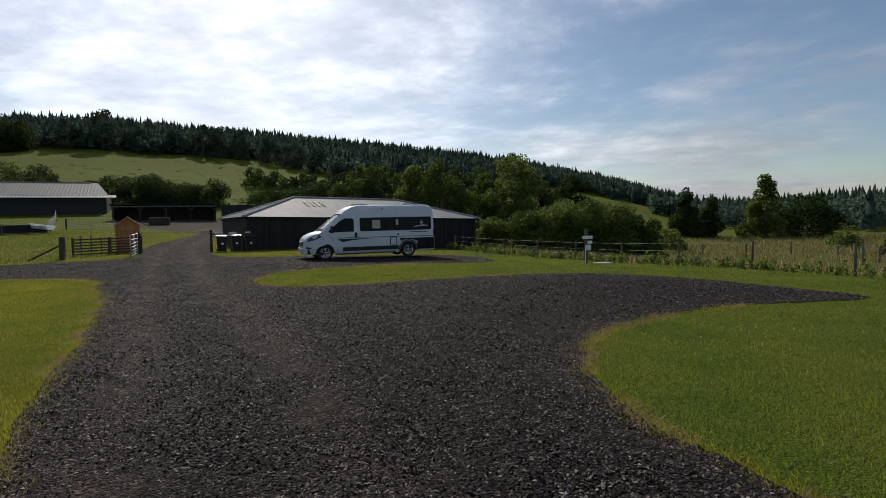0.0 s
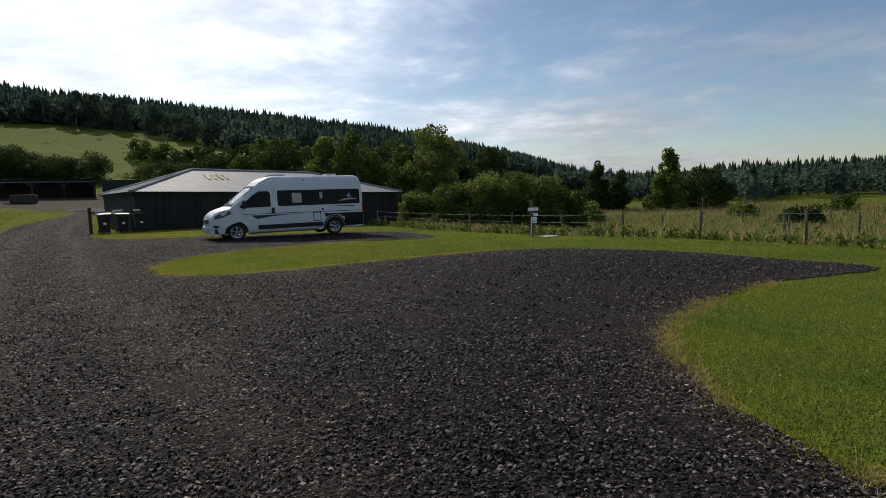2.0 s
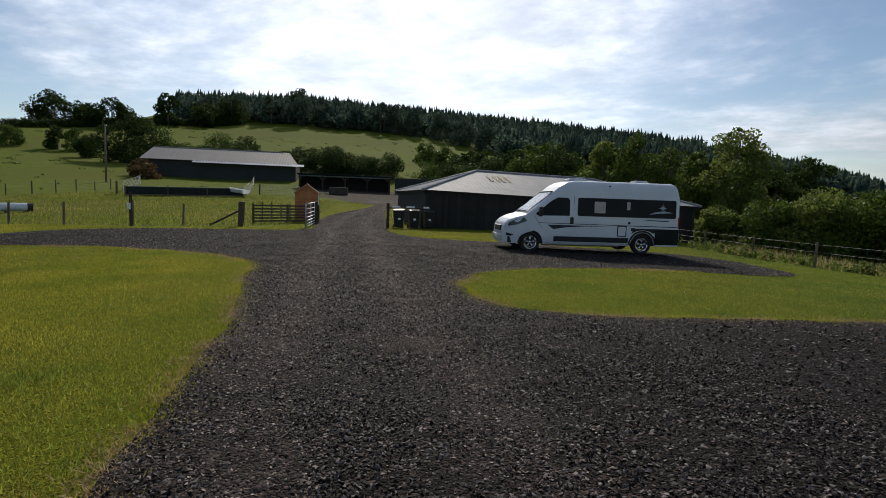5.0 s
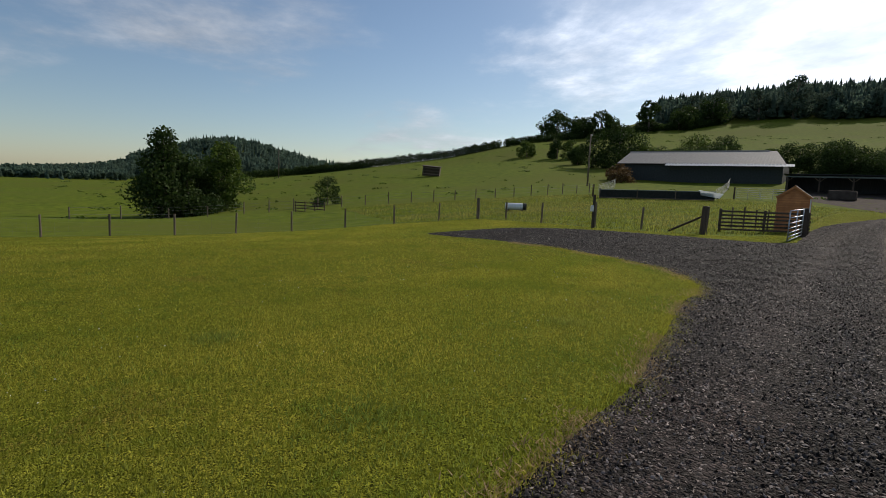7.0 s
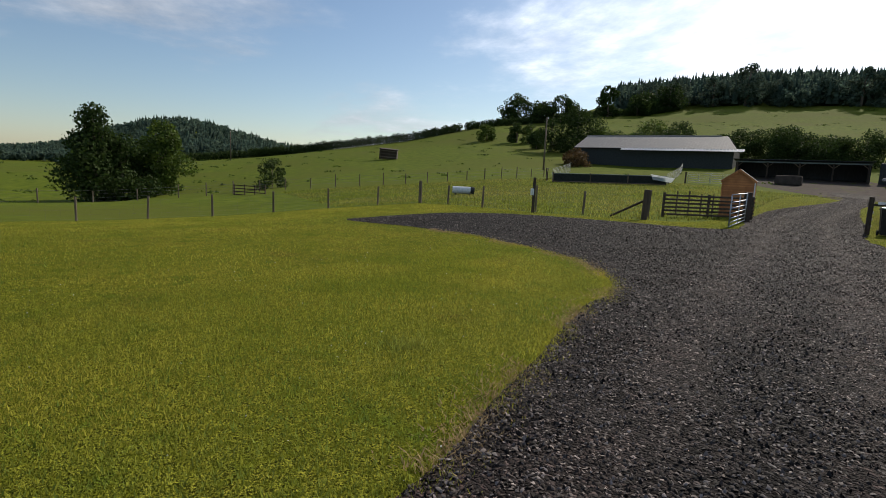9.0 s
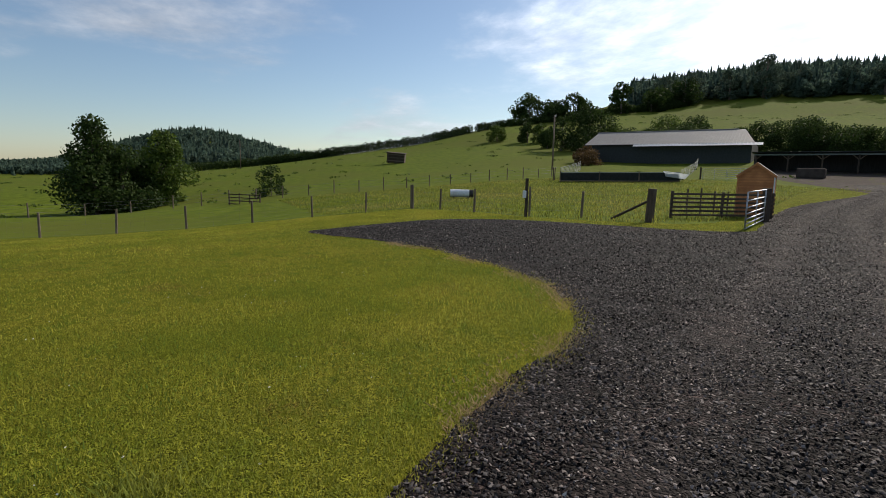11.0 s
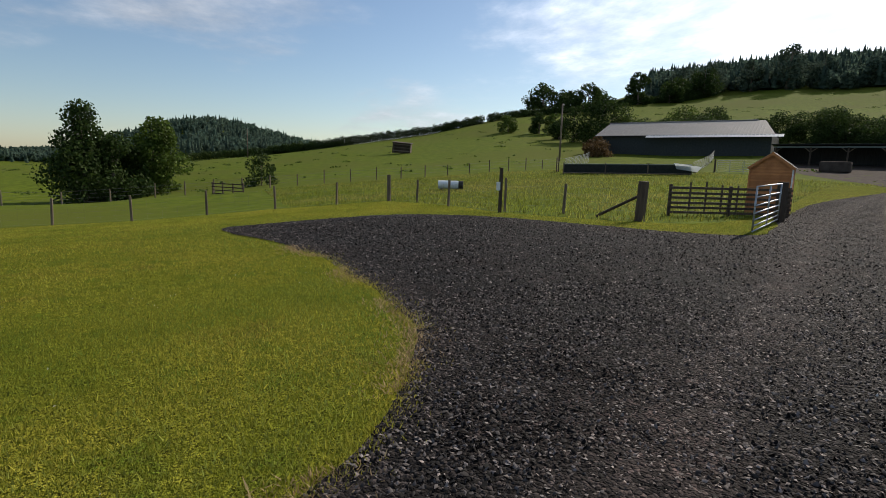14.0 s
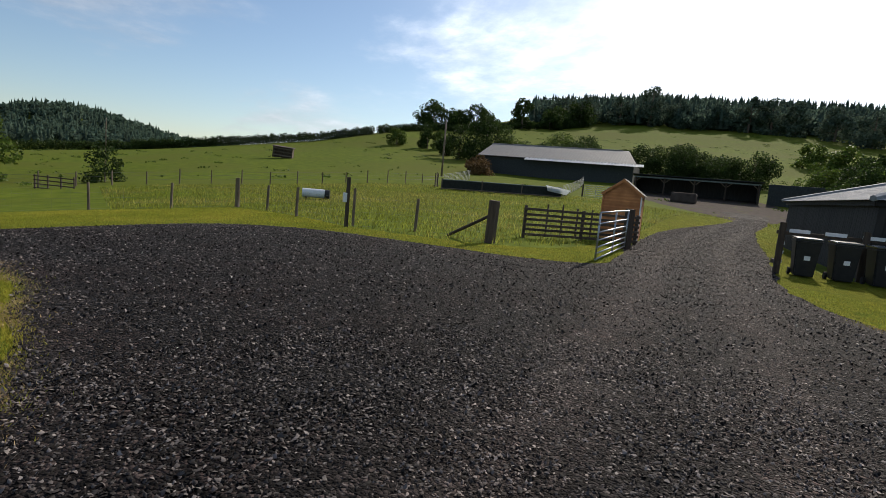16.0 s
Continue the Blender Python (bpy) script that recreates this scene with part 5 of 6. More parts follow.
def tree_parts(height, spread, rng, clumps=26, leaves=5200, size=0.30, trunk=0.35, shape="round", bare=0.16):
    """Trunk with limbs as a bmesh, and the crown's arrays."""
    b = bmesh.new()
    lean = rng.uniform(-0.03, 0.03, 2) * height
    rad = trunk * height / 10
    rod((0, 0, -0.4), (lean[0] * 0.5, lean[1] * 0.5, height * 0.35), rad, rad * 0.75, 10, b)
    rod((lean[0] * 0.5, lean[1] * 0.5, height * 0.35), (lean[0], lean[1], height * 0.85), rad * 0.75, rad * 0.15, 8, b)
    cs, rs = [], []
    for k in range(clumps):
        t = bare + (1 - bare) * (k + 0.5) / clumps
        if shape == "round":
            wide = math.sin(math.pi * min(1, 0.12 + 0.86 * t)) ** 0.6
        elif shape == "spire":
            wide = (1.02 - t) ** 0.75 * min(1.0, t * 5)
        else:
            wide = 1 - 0.45 * t
        a = rng.uniform(0, 2 * math.pi)
        off = spread * 0.5 * wide * math.sqrt(rng.uniform(0.15, 1.0))
        r = spread * rng.uniform(0.13, 0.24) * (0.5 + 0.6 * wide) * (1.35 if shape == "spire" else 1.0)
        c = (lean[0] * t + off * math.cos(a), lean[1] * t + off * math.sin(a), height * t * rng.uniform(0.93, 1.0) - r * 0.4)
        cs.append(c)
        rs.append((r, r, r * rng.uniform(0.65, 1.0)))
        if k % 3 == 0:
            rod((lean[0] * t * 0.6, lean[1] * t * 0.6, height * t * 0.55 + 0.1), c, rad * 0.28, rad * 0.06, 5, b)
    return b, leaf_cloud(cs, rs, leaves, size, rng)


def tree(name, x, y, height, spread, leaf, label, category="tree", group="", seed=1, z=None, **kw):
    rng = np.random.default_rng(seed)
    b, (v, f) = tree_parts(height, spread, rng, **kw)
    t = empty(name, pose(x, y, hz(x, y) if z is None else z), label, category, group)
    part("trunk", b, M_BARK, t)
    c = new("crown", stuff_mesh("crown", v, f, leaf))
    c.parent = t
    return t


def shrub(x, y, height, spread, leaf, label, seed, leaves=3000, size=0.22, group="", name="shrub", clumps=22):
    return tree(name, x, y, height, spread, leaf, label, "shrub", group, seed, clumps=clumps, leaves=leaves, size=size, trunk=0.16, shape="dome", bare=0.05)


# near trees and shrubs behind the shed and the right-hand fence
tree("ash_tree", 4.3, 59.8, 9.6, 6.6, M_LEAF_LIGHT, "tall leafy green ash tree behind the shed", seed=3, clumps=40, leaves=15000, size=0.24)
tree("round_tree", 12.8, 73.8, 8.2, 6.4, M_LEAF_DARK, "dark round-headed tree beyond the shrubs", seed=4, leaves=7000, size=0.32)
tree("willow_tree", 35.7, 67.6, 8.4, 4.6, M_LEAF_LIGHT, "pale green tree with drooping outline in the field", seed=5, clumps=34, leaves=7000, size=0.30, shape="spire")
tree("dark_tree", 41.2, 68.5, 5.6, 6.5, M_LEAF_DARK, "dark bushy tree in the field", seed=6, leaves=6500, size=0.30, bare=0.05)
tree("spruce_tree", 27.5, 71.0, 6.8, 4.2, M_LEAF_DARK, "dark narrow conifer in the field", seed=7, leaves=6000, size=0.28, shape="spire", bare=0.04)
tree("spruce_tree", 31.0, 71.5, 5.4, 4.0, M_LEAF_DARK, "dark narrow conifer in the field", seed=8, leaves=5000, size=0.28, shape="spire", bare=0.04)
for i, (x, y, h, w, lf) in enumerate(((-23.0, 72.0, 6.6, 7.0, M_LEAF_DARK), (-8.0, 64.8, 8.6, 4.6, M_LEAF_LIGHT), (-4.2, 62.0, 9.4, 5.6, M_LEAF), (-13.5, 70, 8.2, 6.0, M_LEAF_DARK),
                                      (1.2, 62.2, 7.6, 5.0, M_LEAF), (-16.5, 69.0, 7.2, 6.0, M_LEAF), (8.0, 64.0, 6.2, 5.0, M_LEAF_DARK), (-0.5, 70.0, 8.0, 6.0, M_LEAF_DARK), (-28.0, 76.0, 5.6, 6.0, M_LEAF_DARK))):
    tree("broadleaf_tree", x, y, h, w, lf, "leafy green tree in the belt behind the black shed", group="belt behind the shed", seed=20 + i, leaves=9000, size=0.24)
for i, (x, y, h, w) in enumerate(((1.0, 46.0, 2.6, 3.6), (3.6, 44.6, 3.3, 4.0), (5.8, 43.6, 3.9, 4.2), (8.2, 42.2, 4.3, 4.4), (10.4, 41.0, 4.1, 4.2), (11.9, 40.4, 3.3, 3.2), (6.6, 46.0, 4.4, 4.6), (9.6, 44.6, 4.5, 4.6))):
    shrub(x, y, h, w, (M_LEAF_LIGHT, M_LEAF)[i % 2], "broad leafy shrub in the field hedge", 40 + i, 8500, 0.17, "field hedge shrubs", clumps=34)
shrub(16.8, 48.9, 2.2, 3.2, M_LEAF_LIGHT, "pale small shrub by the field rail", 60, 2200, 0.2)
shrub(32.9, 49.6, 1.5, 3.2, M_LEAF_LIGHT, "low round shrub in rough grass", 61, 1800, 0.2)
shrub(29.5, 38.5, 1.4, 3.2, M_LEAF_DARK, "low dark shrub in rough grass", 62, 1800, 0.2)
shrub(44.0, 50.0, 1.9, 3.0, M_LEAF, "low round shrub in rough grass", 63, 1500, 0.2)
# hedge trees behind the barn yard
for i, (x, y) in enumerate(((-92, 98), (-86, 102), (-80, 106), (-75, 108.5), (-69.5, 111), (-63.5, 112), (-57, 112), (-67, 107), (-60.5, 108))):
    shrub(x, y, 5.7 + 0.8 * math.sin(i * 2.1), 8.2, M_LEAF_DARK, "tall overgrown hedge tree behind the yard", 70 + i, 9000, 0.27, "hedge behind the yard", "hedge_tree", 34)
for i, (x, y) in enumerate(((-100, 98), (-97, 102), (-94, 105), (-42, 101), (-37, 98), (-33, 94))):
    shrub(x, y, 5.2, 6.8, (M_LEAF_DARK, M_LEAF)[i % 2], "overgrown hedge bush at the field edge", 84 + i, 6000, 0.26, "hedge behind the yard", "hedge_tree", 28)
# trees of the left-hand pasture
tree("birch_tree", -85.5, -0.6, 12.2, 8.4, M_LEAF_DARK, "tall dark birch tree with drooping twigs beyond the paddock", seed=100, clumps=56, leaves=13000, size=0.34, shape="spire", bare=0.04)
tree("birch_tree", -87.0, 2.2, 8.6, 8.0, M_LEAF_DARK, "dark leafy tree beside the birch", seed=103, clumps=40, leaves=10000, size=0.36, bare=0.03)
tree("alder_tree", -92.0, 6.2, 10.4, 7.6, M_LEAF, "leafy green tree beside the birch", seed=101, clumps=44, leaves=11000, size=0.36, bare=0.04)
shrub(-71.0, 18.7, 3.8, 3.6, M_LEAF_DARK, "dark bush alone in the paddock", 102, 2200, 0.2)
tree("oak_tree", -112.0, 96.5, 11.5, 10.5, M_LEAF_DARK, "broad dark oak tree above the barn", seed=110, clumps=36, leaves=8000, size=0.4, bare=0.08)
for i, (x, y, h, w) in enumerate(((-160.2, 98.9, 5.6, 6.0), (-149.3, 103.5, 6.6, 5.0), (-146, 106.5, 6.4, 5.5), (-117, 92.5, 8.4, 6.5), (-121.6, 132.3, 8.0, 9.0), (-116, 136, 7.4, 8.0), (-106, 100, 6.4, 6.5), (-128, 96, 5.0, 5.0))):
    tree("thorn_tree", x, y, h, w, M_LEAF_DARK if i % 2 else M_LEAF, "rounded hawthorn tree on the bank", group="thorn trees", seed=130 + i, leaves=3600, size=0.36, bare=0.12)
for i, (x, y, h, w) in enumerate(((-229.6, 155.8, 13.5, 15), (-217.4, 172.7, 13.0, 14), (-224, 166, 9.5, 14), (-225.9, 209.1, 16.5, 11), (-234, 243, 13, 16), (-231, 259, 16, 16), (-226, 230, 10, 12))):
    tree("skyline_tree", x, y, h, w, M_LEAF_DARK, "dark broad tree standing on the skyline", group="skyline trees", seed=150 + i, leaves=4200, size=0.8, bare=0.1)
for i, (x, y, h, w) in enumerate(((-80, 70.5, 2.6, 5), (-84, 73, 3.0, 4))):
    shrub(x, y, h, w, M_LEAF_RUST, "brownish scrub beside the barn", 170 + i, 1800, 0.3)


def hedge(points, height, width, leaf, label, seed, per_metre=70, size=0.45):
    """A clipped field hedge as one run of leaves."""
    rng = np.random.default_rng(seed)
    line = smooth_line(points, 8)
    cs, rs = [], []
    for a, b in zip(line, line[1:]):
        k = max(1, int(np.hypot(*(b - a)) / 0.8))
        for i in range(k):
            x, y = a + (b - a) * (i + rng.uniform(-0.3, 0.3)) / k
            hh = height * rng.uniform(0.8, 1.15)
            cs.append((x, y, hz(x, y) + hh * 0.5))
            rs.append((width, width, hh * 0.55))
    ln = float(np.hypot(*np.diff(line, axis=0).T).sum())
    v, f = leaf_cloud(cs, rs, int(ln * per_metre), size, rng)
    tagged(new("hedge", stuff_mesh("hedge", v, f, leaf)), label, "hedge", kind="stuff")


def at_polar(az, r):
    return (CENTRE[0] - r * math.sin(radians(az)), CENTRE[1] + r * math.cos(radians(az)))


hedge([at_polar(a, r) for a, r in ((84, 200), (78, 200), (72, 202), (66, 212), (62.5, 226))], 3.0, 1.3, M_LEAF_DARK, "long dark clipped hedge along the crest of the pasture", 200, 420, 0.34)
hedge([at_polar(a, r) for a, r in ((62, 226), (58, 242), (53, 268), (48, 296), (42, 330))], 3.2, 1.3, M_LEAF_DARK, "dark hedge climbing the hill to the wood", 201, 260, 0.42)
hedge([at_polar(a, r) for a, r in ((98, 200), (92, 205), (86, 215), (81, 225))], 3.0, 1.6, M_LEAF_DARK, "dark hedge below the wooded hill", 202, 300, 0.36)


def forest(name, spots, label, seed, broad=0.2, tall=14.0, leaf=1.5, leaves=120):
    """A far wood of small tapering conifers and broad crowns, joined."""
    rng = np.random.default_rng(seed)
    n = len(spots)
    x, y = spots[:, 0], spots[:, 1]
    z = land(x, y)
    h = tall * rng.uniform(0.72, 1.12, n)
    is_b = rng.random(n) < broad
    V, F, base = [], [], 0
    sides, tiers = 7, 5
    for i in range(n):
        if is_b[i]:
            hh = h[i] * 0.8
            cs = [(x[i] + rng.uniform(-2, 2), y[i] + rng.uniform(-2, 2), z[i] + hh * q) for q in (0.3, 0.5, 0.62, 0.8)]
            v, f = leaf_cloud(cs, np.array([(3.2, 3.2, 3.0), (4.0, 4.0, 3.2), (3.4, 3.4, 3.0), (2.4, 2.4, 2.4)]) * (tall / 15), leaves, leaf, rng)
            V.append(v); F.append(f + base); base += len(v)
            continue
        w = h[i] * rng.uniform(0.15, 0.23)
        ang = np.arange(sides) * 2 * np.pi / sides + rng.uniform(0, 6)
        for t in range(tiers):
            lo = 0.08 + 0.80 * t / tiers
            hi = min(1.0, lo + 0.36)
            rr = w * (1.0 - lo) * rng.uniform(0.6, 1.25, sides) + 0.15
            ring = np.stack([x[i] + rr * np.cos(ang), y[i] + rr * np.sin(ang), z[i] + h[i] * lo + rng.uniform(-0.5, 0.3, sides)], 1)
            top = np.array([[x[i] + rng.uniform(-0.2, 0.2), y[i] + rng.uniform(-0.2, 0.2), z[i] + h[i] * hi]])
            V += [ring, top]
            k = np.arange(sides)
            F.append(np.stack([base + k, base + (k + 1) % sides, np.full(sides, base + sides)], 1))
            base += sides + 1
    tagged(new(name, stuff_mesh(name, np.concatenate(V), np.concatenate(F), M_CONIFER)), label, "wood", kind="stuff")


def scatter_polar(az0, az1, r0, r1, count, seed, wander=0.0):
    rng = np.random.default_rng(seed)
    az = rng.uniform(az0, az1, count)
    lo = r0 + wander * np.sin(az * 0.35) + wander * 0.5 * np.sin(az * 1.3 + 1)
    r = lo + (r1 - lo) * rng.uniform(0, 1, count)
    a = np.radians(az)
    return np.stack([CENTRE[0] - r * np.sin(a), CENTRE[1] + r * np.cos(a)], 1)


forest("hill_wood", np.concatenate([scatter_polar(14, 47, 346, 480, 2300, 301, 8), scatter_polar(-6, 14, 250, 480, 1700, 302, 12)]), "dark mixed wood covering the hill top", 311, 0.45, 13.5)
forest("ridge_wood", np.concatenate([scatter_polar(-24, -4, 300, 470, 1200, 303, 10), scatter_polar(-62, -21, 225, 400, 2000, 304, 10)]), "dark conifer plantation along the lower ridge", 312, 0.4, 10.5)
forest("field_wood", scatter_polar(-62, -26, 108, 235, 560, 308, 10), "dark mixed wood at the foot of the rough field", 314, 0.8, 7.0, 0.6, 220)
forest("far_wood", scatter_polar(76, 99, 340, 640, 1700, 305), "dark wooded hill beyond the pasture", 313, 0.6, 10)
forest("valley_wood", np.concatenate([scatter_polar(98, 111, 420, 640, 500, 306), scatter_polar(99, 110, 300, 420, 300, 307, 14)]), "low dark wood in the valley beyond the pasture", 315, 0.7, 5.5)
for i, (az, r) in enumerate(((12, 105), (8, 112), (15, 118), (4, 108), (0, 118), (-4, 110), (18, 130), (10, 140), (2, 145), (-9, 125), (14, 155), (6, 165), (-3, 150), (20, 150), (17, 185), (11, 195), (0, 190), (22, 200))):
    x, y = at_polar(az, r)
    tree("belt_tree", x, y, 9 + 2.5 * math.sin(i * 1.7), 8.5, (M_LEAF_DARK, M_LEAF)[i % 2], "dark green tree in the belt below the hill wood", group="belt trees", seed=330 + i, leaves=2600, size=0.6, bare=0.05)


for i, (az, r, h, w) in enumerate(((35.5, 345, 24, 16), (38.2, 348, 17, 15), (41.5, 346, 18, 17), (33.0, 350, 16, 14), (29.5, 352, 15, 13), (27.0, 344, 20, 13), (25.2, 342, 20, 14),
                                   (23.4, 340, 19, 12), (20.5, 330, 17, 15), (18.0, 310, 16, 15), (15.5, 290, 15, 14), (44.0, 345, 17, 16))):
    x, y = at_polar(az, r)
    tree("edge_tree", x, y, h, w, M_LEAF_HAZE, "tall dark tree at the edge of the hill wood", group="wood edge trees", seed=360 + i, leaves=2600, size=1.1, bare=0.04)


# ---- grass, weeds and stones close to the path ----
def tufts(spots, height, width, rng, lean=0.5):
    """Single bent blades as triangles."""
    n = len(spots)
    x, y = spots[:, 0], spots[:, 1]
    z = land(x, y)
    a = rng.uniform(0, 2 * np.pi, n)
    h = height * rng.uniform(0.5, 1.3, n)
    l = h * lean * rng.uniform(0.2, 1.2, n)
    b = rng.uniform(0, 2 * np.pi, n)
    w = width * rng.uniform(0.6, 1.4, n) * 0.5
    base = np.stack([x, y, z], 1)
    s = np.stack([np.cos(a) * w, np.sin(a) * w, np.zeros(n)], 1)
    tip = base + np.stack([np.cos(b) * l, np.sin(b) * l, h], 1)
    v = np.stack([base - s, base + s, tip], 1).reshape(-1, 3)
    return v, np.arange(3 * n).reshape(-1, 3)


def scatter_in(lo, hi, count, rng, keep):
    p = rng.uniform(lo, hi, (count, 2))
    return p[keep(p[:, 0], p[:, 1])]


rng = np.random.default_rng(7)


def path_distance(x, y):
    """Distance to the middle line of the drive where one walks."""
    line = np.array([(-1.0, -1.0), (-2.8, 3.6), (-5.0, 6.9), (-6.6, 9.6), (-8.9, 13.1), (-10.9, 17.2), (-11.5, 18.5)])
    d = np.full(np.shape(x), 1e9)
    for a, b in zip(line, line[1:]):
        k = np.clip(((x - a[0]) * (b[0] - a[0]) + (y - a[1]) * (b[1] - a[1])) / ((b - a) @ (b - a)), 0, 1)
        d = np.minimum(d, np.hypot(x - a[0] - k * (b[0] - a[0]), y - a[1] - k * (b[1] - a[1])))
    return d


def on_lawn(x, y, far):
    m = path_distance(x, y) < far
    m[m] = inside(LAWN, x[m], y[m])
    m[m] = ~inside(GRAVEL_EDGE, x[m], y[m])
    return m


def on_gravel(x, y, lo, hi):
    d = path_distance(x, y)
    m = (d >= lo) & (d < hi)
    m[m] = inside(GRAVEL_EDGE, x[m], y[m])
    return m


def lawn_blades(spots, height, width, lean):
    """Yellowish turf west of the drive; lusher green to the east and along the gravel rim."""
    rim = line_distance(GRAVEL[::2], spots[:, 0], spots[:, 1])
    lush = rng.random(len(spots)) < np.where((spots[:, 0] > -3.0) | ((spots[:, 1] > 13.0) & (spots[:, 0] > -9.0)), 0.9, 0.15 + 0.6 * np.exp(-(rim / 1.5) ** 2))
    for sel, m, label in ((~lush, M_BLADE, "short yellowish green lawn grass"), (lush, M_BLADE_LUSH, "short lush green lawn grass with clover")):
        v, f = tufts(spots[sel], height, width, rng, lean)
        tagged(new("lawn_grass", stuff_mesh("lawn_grass", v, f, m)), label, "grass", kind="stuff")


lawn_blades(scatter_in((-20, -2), (8, 20), 1900000, rng, lambda x, y: on_lawn(x, y, 6.0)), 0.036, 0.0066, 0.65)
lawn_blades(scatter_in((-37, -6), (13, 30), 640000, rng, lambda x, y: on_lawn(x, y, 26)), 0.045, 0.013, 0.7)
# rank tufts left by the mower, and clover heads
for x, y, s in ((-9.06, 8.63, 0.17), (-10.93, 11.6, 0.12), (-11.23, 7.66, 0.12)):
    q = rng.normal(0, s, (420, 2)) + (x, y)
    v, f = tufts(q, 0.065, 0.010, rng, 0.8)
    tagged(new("grass_tuft", stuff_mesh("grass_tuft", v, f, M_BLADE_LUSH)), "dark rank tuft of grass in the lawn", "grass tuft", "lawn tufts", "stuff")
heads = scatter_in((-20, -2), (8, 20), 3500, rng, lambda x, y: on_lawn(x, y, 7.0))
cl = np.array([noise.noise(Vector((p[0] * 0.7, p[1] * 0.7, 2))) for p in heads])
heads = heads[cl > -0.05]
v, f = leaf_cloud(np.column_stack([heads, land(heads[:, 0], heads[:, 1]) + 0.035]), np.full((len(heads), 3), 0.006), len(heads) * 2, 0.009, rng)
tagged(new("clover_heads", stuff_mesh("clover_heads", v, f, M_PAPER)), "small white clover heads in the lawn", "clover", kind="stuff")
# taller pasture grass and buttercup stalks in the paddock
pad = scatter_in((-60, 18), (-22, 60), 60000, rng, lambda x, y: ~inside(LAWN, x, y) & ~inside(GRAVEL_EDGE, x, y))
v, f = tufts(pad, 0.16, 0.03, rng, 0.6)
tagged(new("pasture_grass", stuff_mesh("pasture_grass", v, f, M_PADDOCK)), "longer tufted pasture grass", "grass", kind="stuff")
rough = scatter_in((0, 10), (60, 75), 90000, rng, lambda x, y: ~inside(LAWN, x, y) & (x > 13.5 - (y - 13.9) * 0.57))
v, f = tufts(rough, 0.45, 0.05, rng, 0.5)
cut = rng.random(len(rough)) < 0.45
vv = v.reshape(-1, 3, 3)
for sel, m, lab in ((cut, M_DRY, "dry straw-coloured rough grass"), (~cut, M_LEAF_LIGHT, "rough green field grass")):
    q = vv[sel].reshape(-1, 3)
    tagged(new("rough_grass", stuff_mesh("rough_grass", q, np.arange(len(q)).reshape(-1, 3), m)), lab, "grass", kind="stuff")
# dead yellow rim where the lawn meets the gravel
e = dense(GRAVEL_EDGE, 0.02)
e = e[path_distance(e[:, 0], e[:, 1]) < 9]
e = np.concatenate([e + rng.normal(0, w, e.shape) for w in (0.06,) * 12 + (0.14,) * 8])
patch = np.array([noise.noise(Vector((a * 0.9, b * 0.9, 7))) for a, b in e])
v, f = tufts(e[patch > -0.05], 0.04, 0.016, rng, 1.6)
tagged(new("dry_grass_edge", stuff_mesh("dry_grass_edge", v, f, M_DRY)), "dead yellow grass along the gravel edge", "grass", kind="stuff")
v, f = tufts(e[patch <= 0.2], 0.045, 0.009, rng, 0.9)
tagged(new("lawn_edge_grass", stuff_mesh("lawn_edge_grass", v, f, M_BLADE)), "longer grass along the gravel edge", "grass", kind="stuff")


def chips(spots, size, material, name, label, rng, lift=0.022):
    """Flat angular stone chips."""
    n = len(spots)
    x, y = spots[:, 0], spots[:, 1]
    s = size * rng.uniform(0.45, 1.5, n) ** 1.2
    o = np.array([(1, 0, 0), (0, 1, 0), (-1, 0, 0), (0, -1, 0), (0, 0, 1), (0, 0, -1)], float)
    p = o[None] * np.stack([s, s * rng.uniform(0.4, 0.8, n), s * rng.uniform(0.25, 0.55, n)], 1)[:, None, :]
    p += rng.normal(0, 0.16, p.shape) * s[:, None, None]
    a, t = rng.uniform(0, 6.3, n), rng.normal(0, 0.6, n)
    c, si = np.cos(t)[:, None], np.sin(t)[:, None]
    px, pz = p[:, :, 0] * c - p[:, :, 2] * si, p[:, :, 0] * si + p[:, :, 2] * c
    c, si = np.cos(a)[:, None], np.sin(a)[:, None]
    q = np.stack([px * c - p[:, :, 1] * si + x[:, None], px * si + p[:, :, 1] * c + y[:, None], pz + (land(x, y) + lift + s * 0.18)[:, None]], -1)
    f = np.array([(0, 1, 4), (1, 2, 4), (2, 3, 4), (3, 0, 4)])
    q = q[:, :5]
    tris = (np.arange(n) * 5)[:, None, None] + f[None]
    tagged(new(name, stuff_mesh(name, q.reshape(-1, 3), tris.reshape(-1, 3), material)), label, "gravel", kind="stuff")


def on_tracks(p):
    """Chips ground pale by wheels, thinning out away from the two tracks."""
    d = line_distance(DRIVE, p[:, 0], p[:, 1])
    share_worn = 0.75 * np.exp(-((d - 0.85) / 0.38) ** 2) + 0.30 * np.exp(-(d / 1.6) ** 4)
    rim = line_distance(GRAVEL[::2], p[:, 0], p[:, 1])
    share_worn += np.where(p[:, 0] > -1.5, 0.8 * np.exp(-(rim / 1.1) ** 2), 0.5 * np.exp(-(rim / 0.5) ** 2))
    return rng.random(len(p)) < share_worn


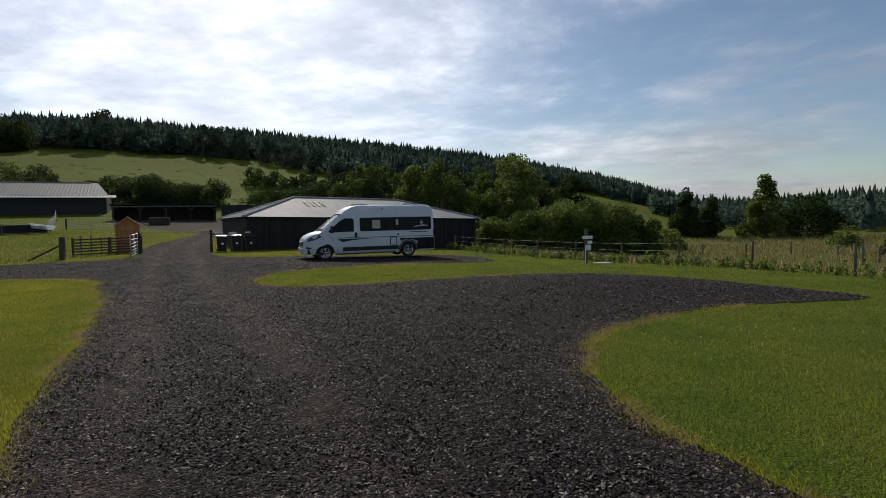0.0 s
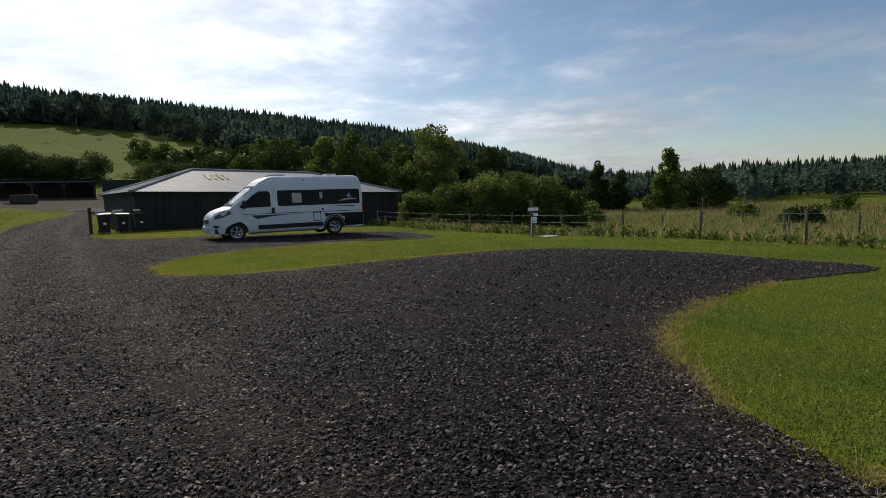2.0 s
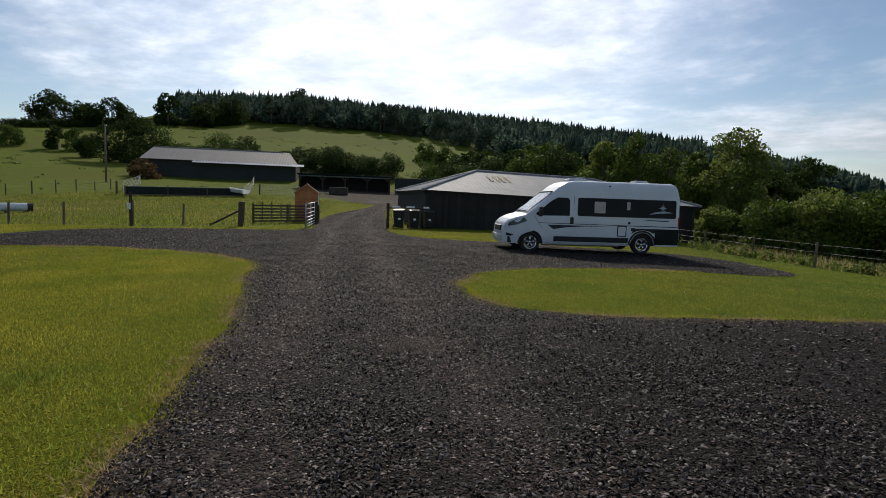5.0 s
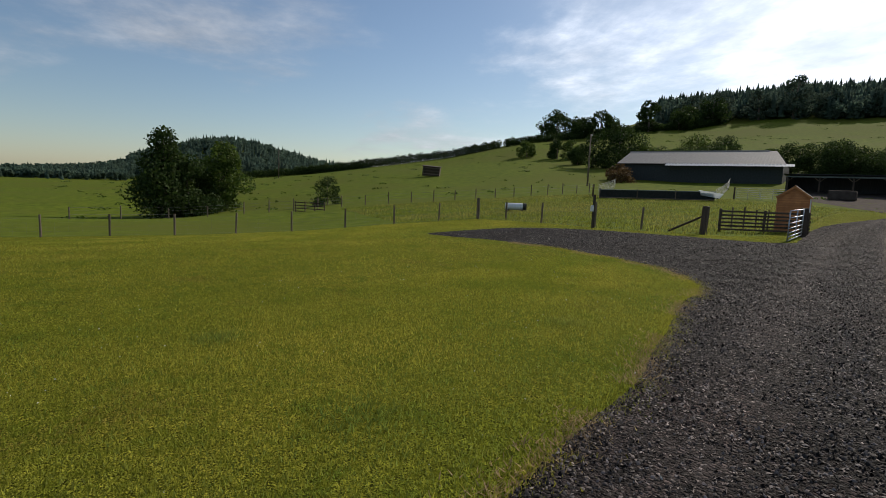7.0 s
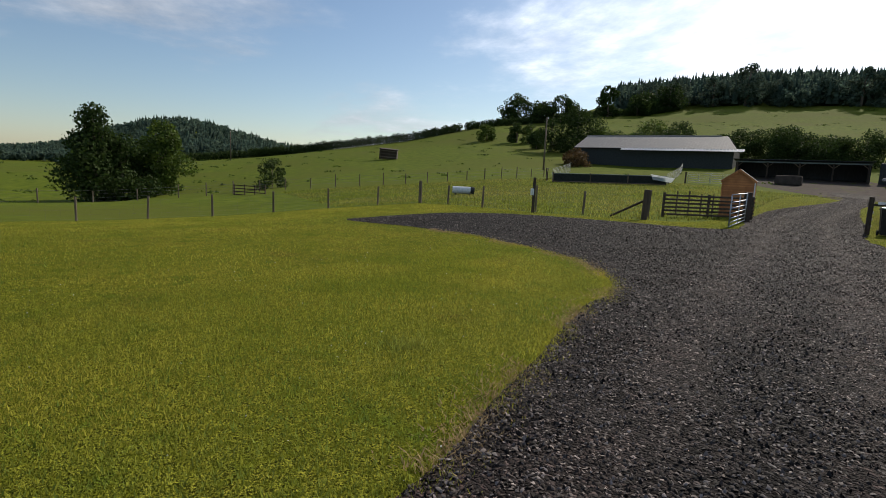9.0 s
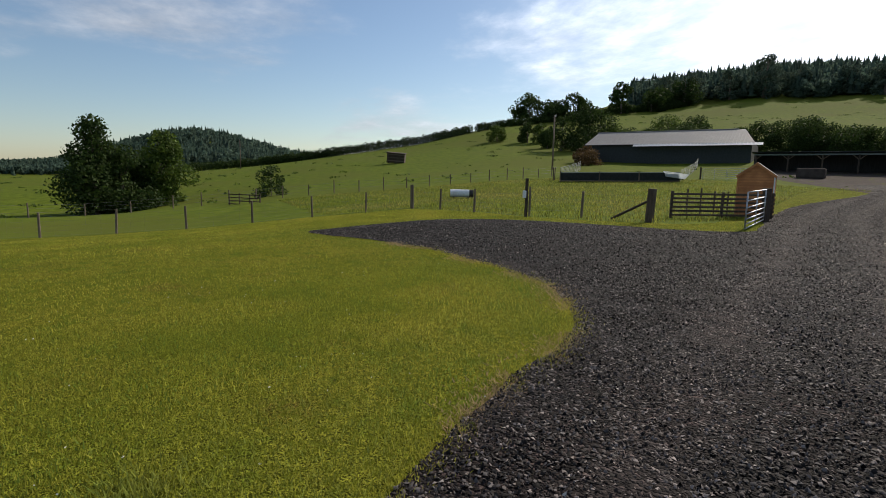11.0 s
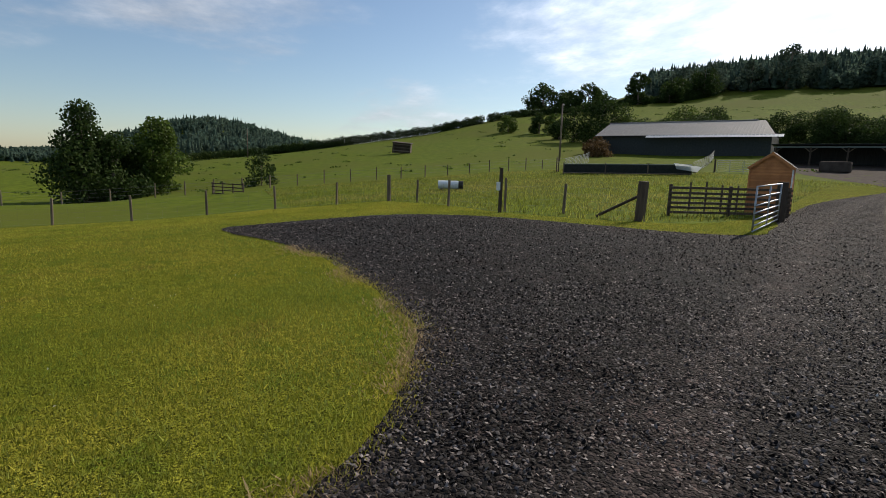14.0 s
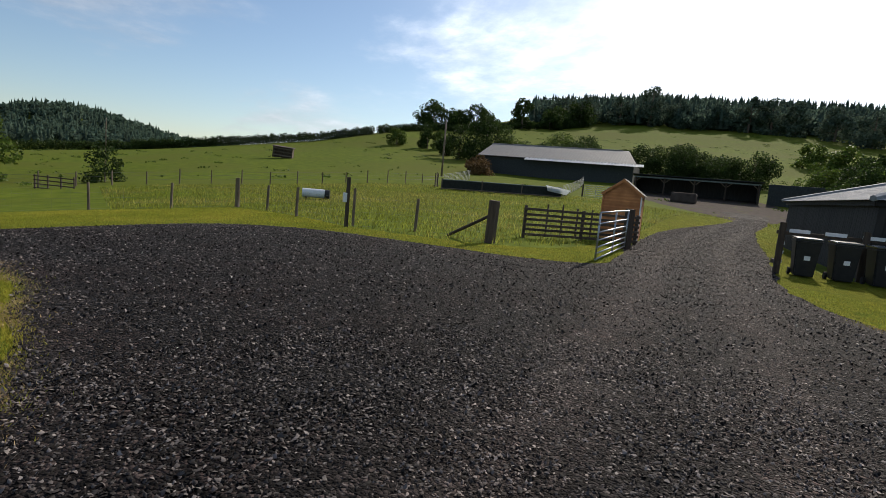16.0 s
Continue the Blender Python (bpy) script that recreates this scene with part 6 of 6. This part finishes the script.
g1 = scatter_in((-18, -2), (7, 24), 1250000, rng, lambda x, y: on_gravel(x, y, 0, 4.2))
g2 = scatter_in((-36, -2), (8, 62), 860000, rng, lambda x, y: on_gravel(x, y, 4.2, 60))
for g, size in ((g1, 0.0142), (g2, 0.019)):
    w = on_tracks(g)
    chips(g[~w], size, M_STONE, "gravel_chips", "loose dark slate chips on the drive", rng)
    chips(g[w], size * 0.85, M_STONE_WORN, "worn_gravel_chips", "paler dusty chips in the wheel tracks", rng)
g3 = scatter_in((-28, -2), (8, 30), 600, rng, lambda x, y: inside(GRAVEL_EDGE, x, y))
chips(g3, 0.017, M_STONE_PALE, "pale_pebbles", "scattered pale pebbles on the drive", rng)


def weeds():
    """Leafy dock and thistle along the right-hand fence."""
    cs, rs = [], []
    for a, b in zip(FENCE_R, FENCE_R[1:]):
        for i in range(30):
            k = rng.uniform(0, 1)
            x, y = a[0] + (b[0] - a[0]) * k - rng.uniform(0.0, 0.9), a[1] + (b[1] - a[1]) * k - rng.uniform(-0.2, 0.5)
            h = rng.uniform(0.15, 0.65)
            cs.append((x, y, hz(x, y) + h * 0.5)); rs.append((0.11, 0.11, h * 0.5))
    v, f = leaf_cloud(cs, rs, 5200, 0.11, rng)
    tagged(new("fence_weeds", stuff_mesh("fence_weeds", v, f, M_LEAF_LIGHT)), "pale leafy dock weeds along the wire fence", "weeds", kind="stuff")


weeds()
# far paddock fence line and net hurdles by the barn
FENCE_F = [(-63, -6), (-64, 2), (-65, 9), (-64.5, 14), (-63.5, 19), (-62.5, 24), (-61.5, 29), (-61, 34), (-61, 39), (-61.5, 44), (-62.5, 49), (-64, 54)]
FENCE_F2 = [(FENCE_F[i][0] * (1 - k) + FENCE_F[i + 1][0] * k, FENCE_F[i][1] * (1 - k) + FENCE_F[i + 1][1] * k) for i in range(len(FENCE_F) - 1) for k in (0, 0.5)]
for x, y in FENCE_F2:
    post(x, y, 1.15 + random.uniform(-0.1, 0.2), 0.06, "weathered post of the far paddock fence", "far paddock posts")
wires("wire_fence", FENCE_F, (0.4, 0.75, 1.05), "wire strands of the far paddock fence")


def mesh_panels(points, h, label):
    ob = empty("mesh_fence", Matrix(), label, "fence")
    for (x0, y0), (x1, y1) in zip(points, points[1:]):
        b = bmesh.new()
        z0, z1 = hz(x0, y0), hz(x1, y1)
        for k in range(9):
            q = 0.08 + (h - 0.08) * k / 8
            rod((x0, y0, z0 + q), (x1, y1, z1 + q), 0.018, sides=4, bm=b)
        for k in range(7):
            t = k / 6
            rod((x0 + (x1 - x0) * t, y0 + (y1 - y0) * t, z0 + (z1 - z0) * t), (x0 + (x1 - x0) * t, y0 + (y1 - y0) * t, z0 + (z1 - z0) * t + h), 0.018, sides=4, bm=b)
        part("mesh_panel", b, M_GREENPAINT, ob)


mesh_panels([(-58.7, 49.4), (-62.0, 53.0), (-66.0, 57.3), (-70.4, 61.6)], 1.3, "pale mesh panels leading up to the barn")
mesh_panels([(-48.6, 57.2), (-54.0, 64.5), (-60.0, 72.5), (-66.0, 80.0)], 1.15, "pale mesh panels beside the trough")
hurdle((-57.6, 47.8), (-56.2, 46.6), 1.3, 7, 2, "grey timber slatted gate panel")


def windbreak(points, h):
    """Dark green netting on rails along the barn yard."""
    w = empty("windbreak_fence", Matrix(), "dark green windbreak netting on timber rails", "fence")
    for (x0, y0), (x1, y1) in zip(points, points[1:]):
        z0, z1 = hz(x0, y0), hz(x1, y1)
        b = bmesh.new()
        vs = [b.verts.new(p) for p in ((x0, y0, z0 + 0.05), (x1, y1, z1 + 0.05), (x1, y1, z1 + h), (x0, y0, z0 + h))]
        b.faces.new(vs)
        bmesh.ops.solidify(b, geom=b.faces[:], thickness=0.03)
        part("netting_panel", b, M_BARNWALL, w)
        part("top_rail", rod((x0, y0, z0 + h + 0.04), (x1, y1, z1 + h + 0.04), 0.05), M_GREENPAINT, w)
        part("low_rail", rod((x0, y0 - 0.1, z0 + 0.12), (x1, y1 - 0.1, z1 + 0.12), 0.06), M_POST, w)
        part("post", rod((x0, y0, z0 - 0.1), (x0, y0, z0 + h + 0.2), 0.06), M_POST, w)


windbreak([(-54.6, 46.4), (-52.2, 49.6), (-49.9, 52.8), (-47.6, 56.0)], 0.95)


def tussocks():
    """Clumps of rank grass scattered over the grazed slopes."""
    rng = np.random.default_rng(77)
    cs, rs = [], []
    for az, r in zip(rng.uniform(15, 105, 520), rng.uniform(60, 330, 520) ** 1.0):
        x, y = at_polar(az, r)
        if hz(x, y) > 45:
            continue
        s = rng.uniform(0.3, 1.0) * (0.6 + r / 240)
        cs.append((x, y, hz(x, y))); rs.append((s * rng.uniform(0.8, 2.2), s, 0.22 * s + 0.1))
    v, f = leaf_cloud(cs, rs, 16000, 0.34, rng)
    tagged(new("grass_tussocks", stuff_mesh("grass_tussocks", v, f, M_LEAF)), "dark rank grass tussocks on the grazed slope", "grass", kind="stuff")


tussocks()
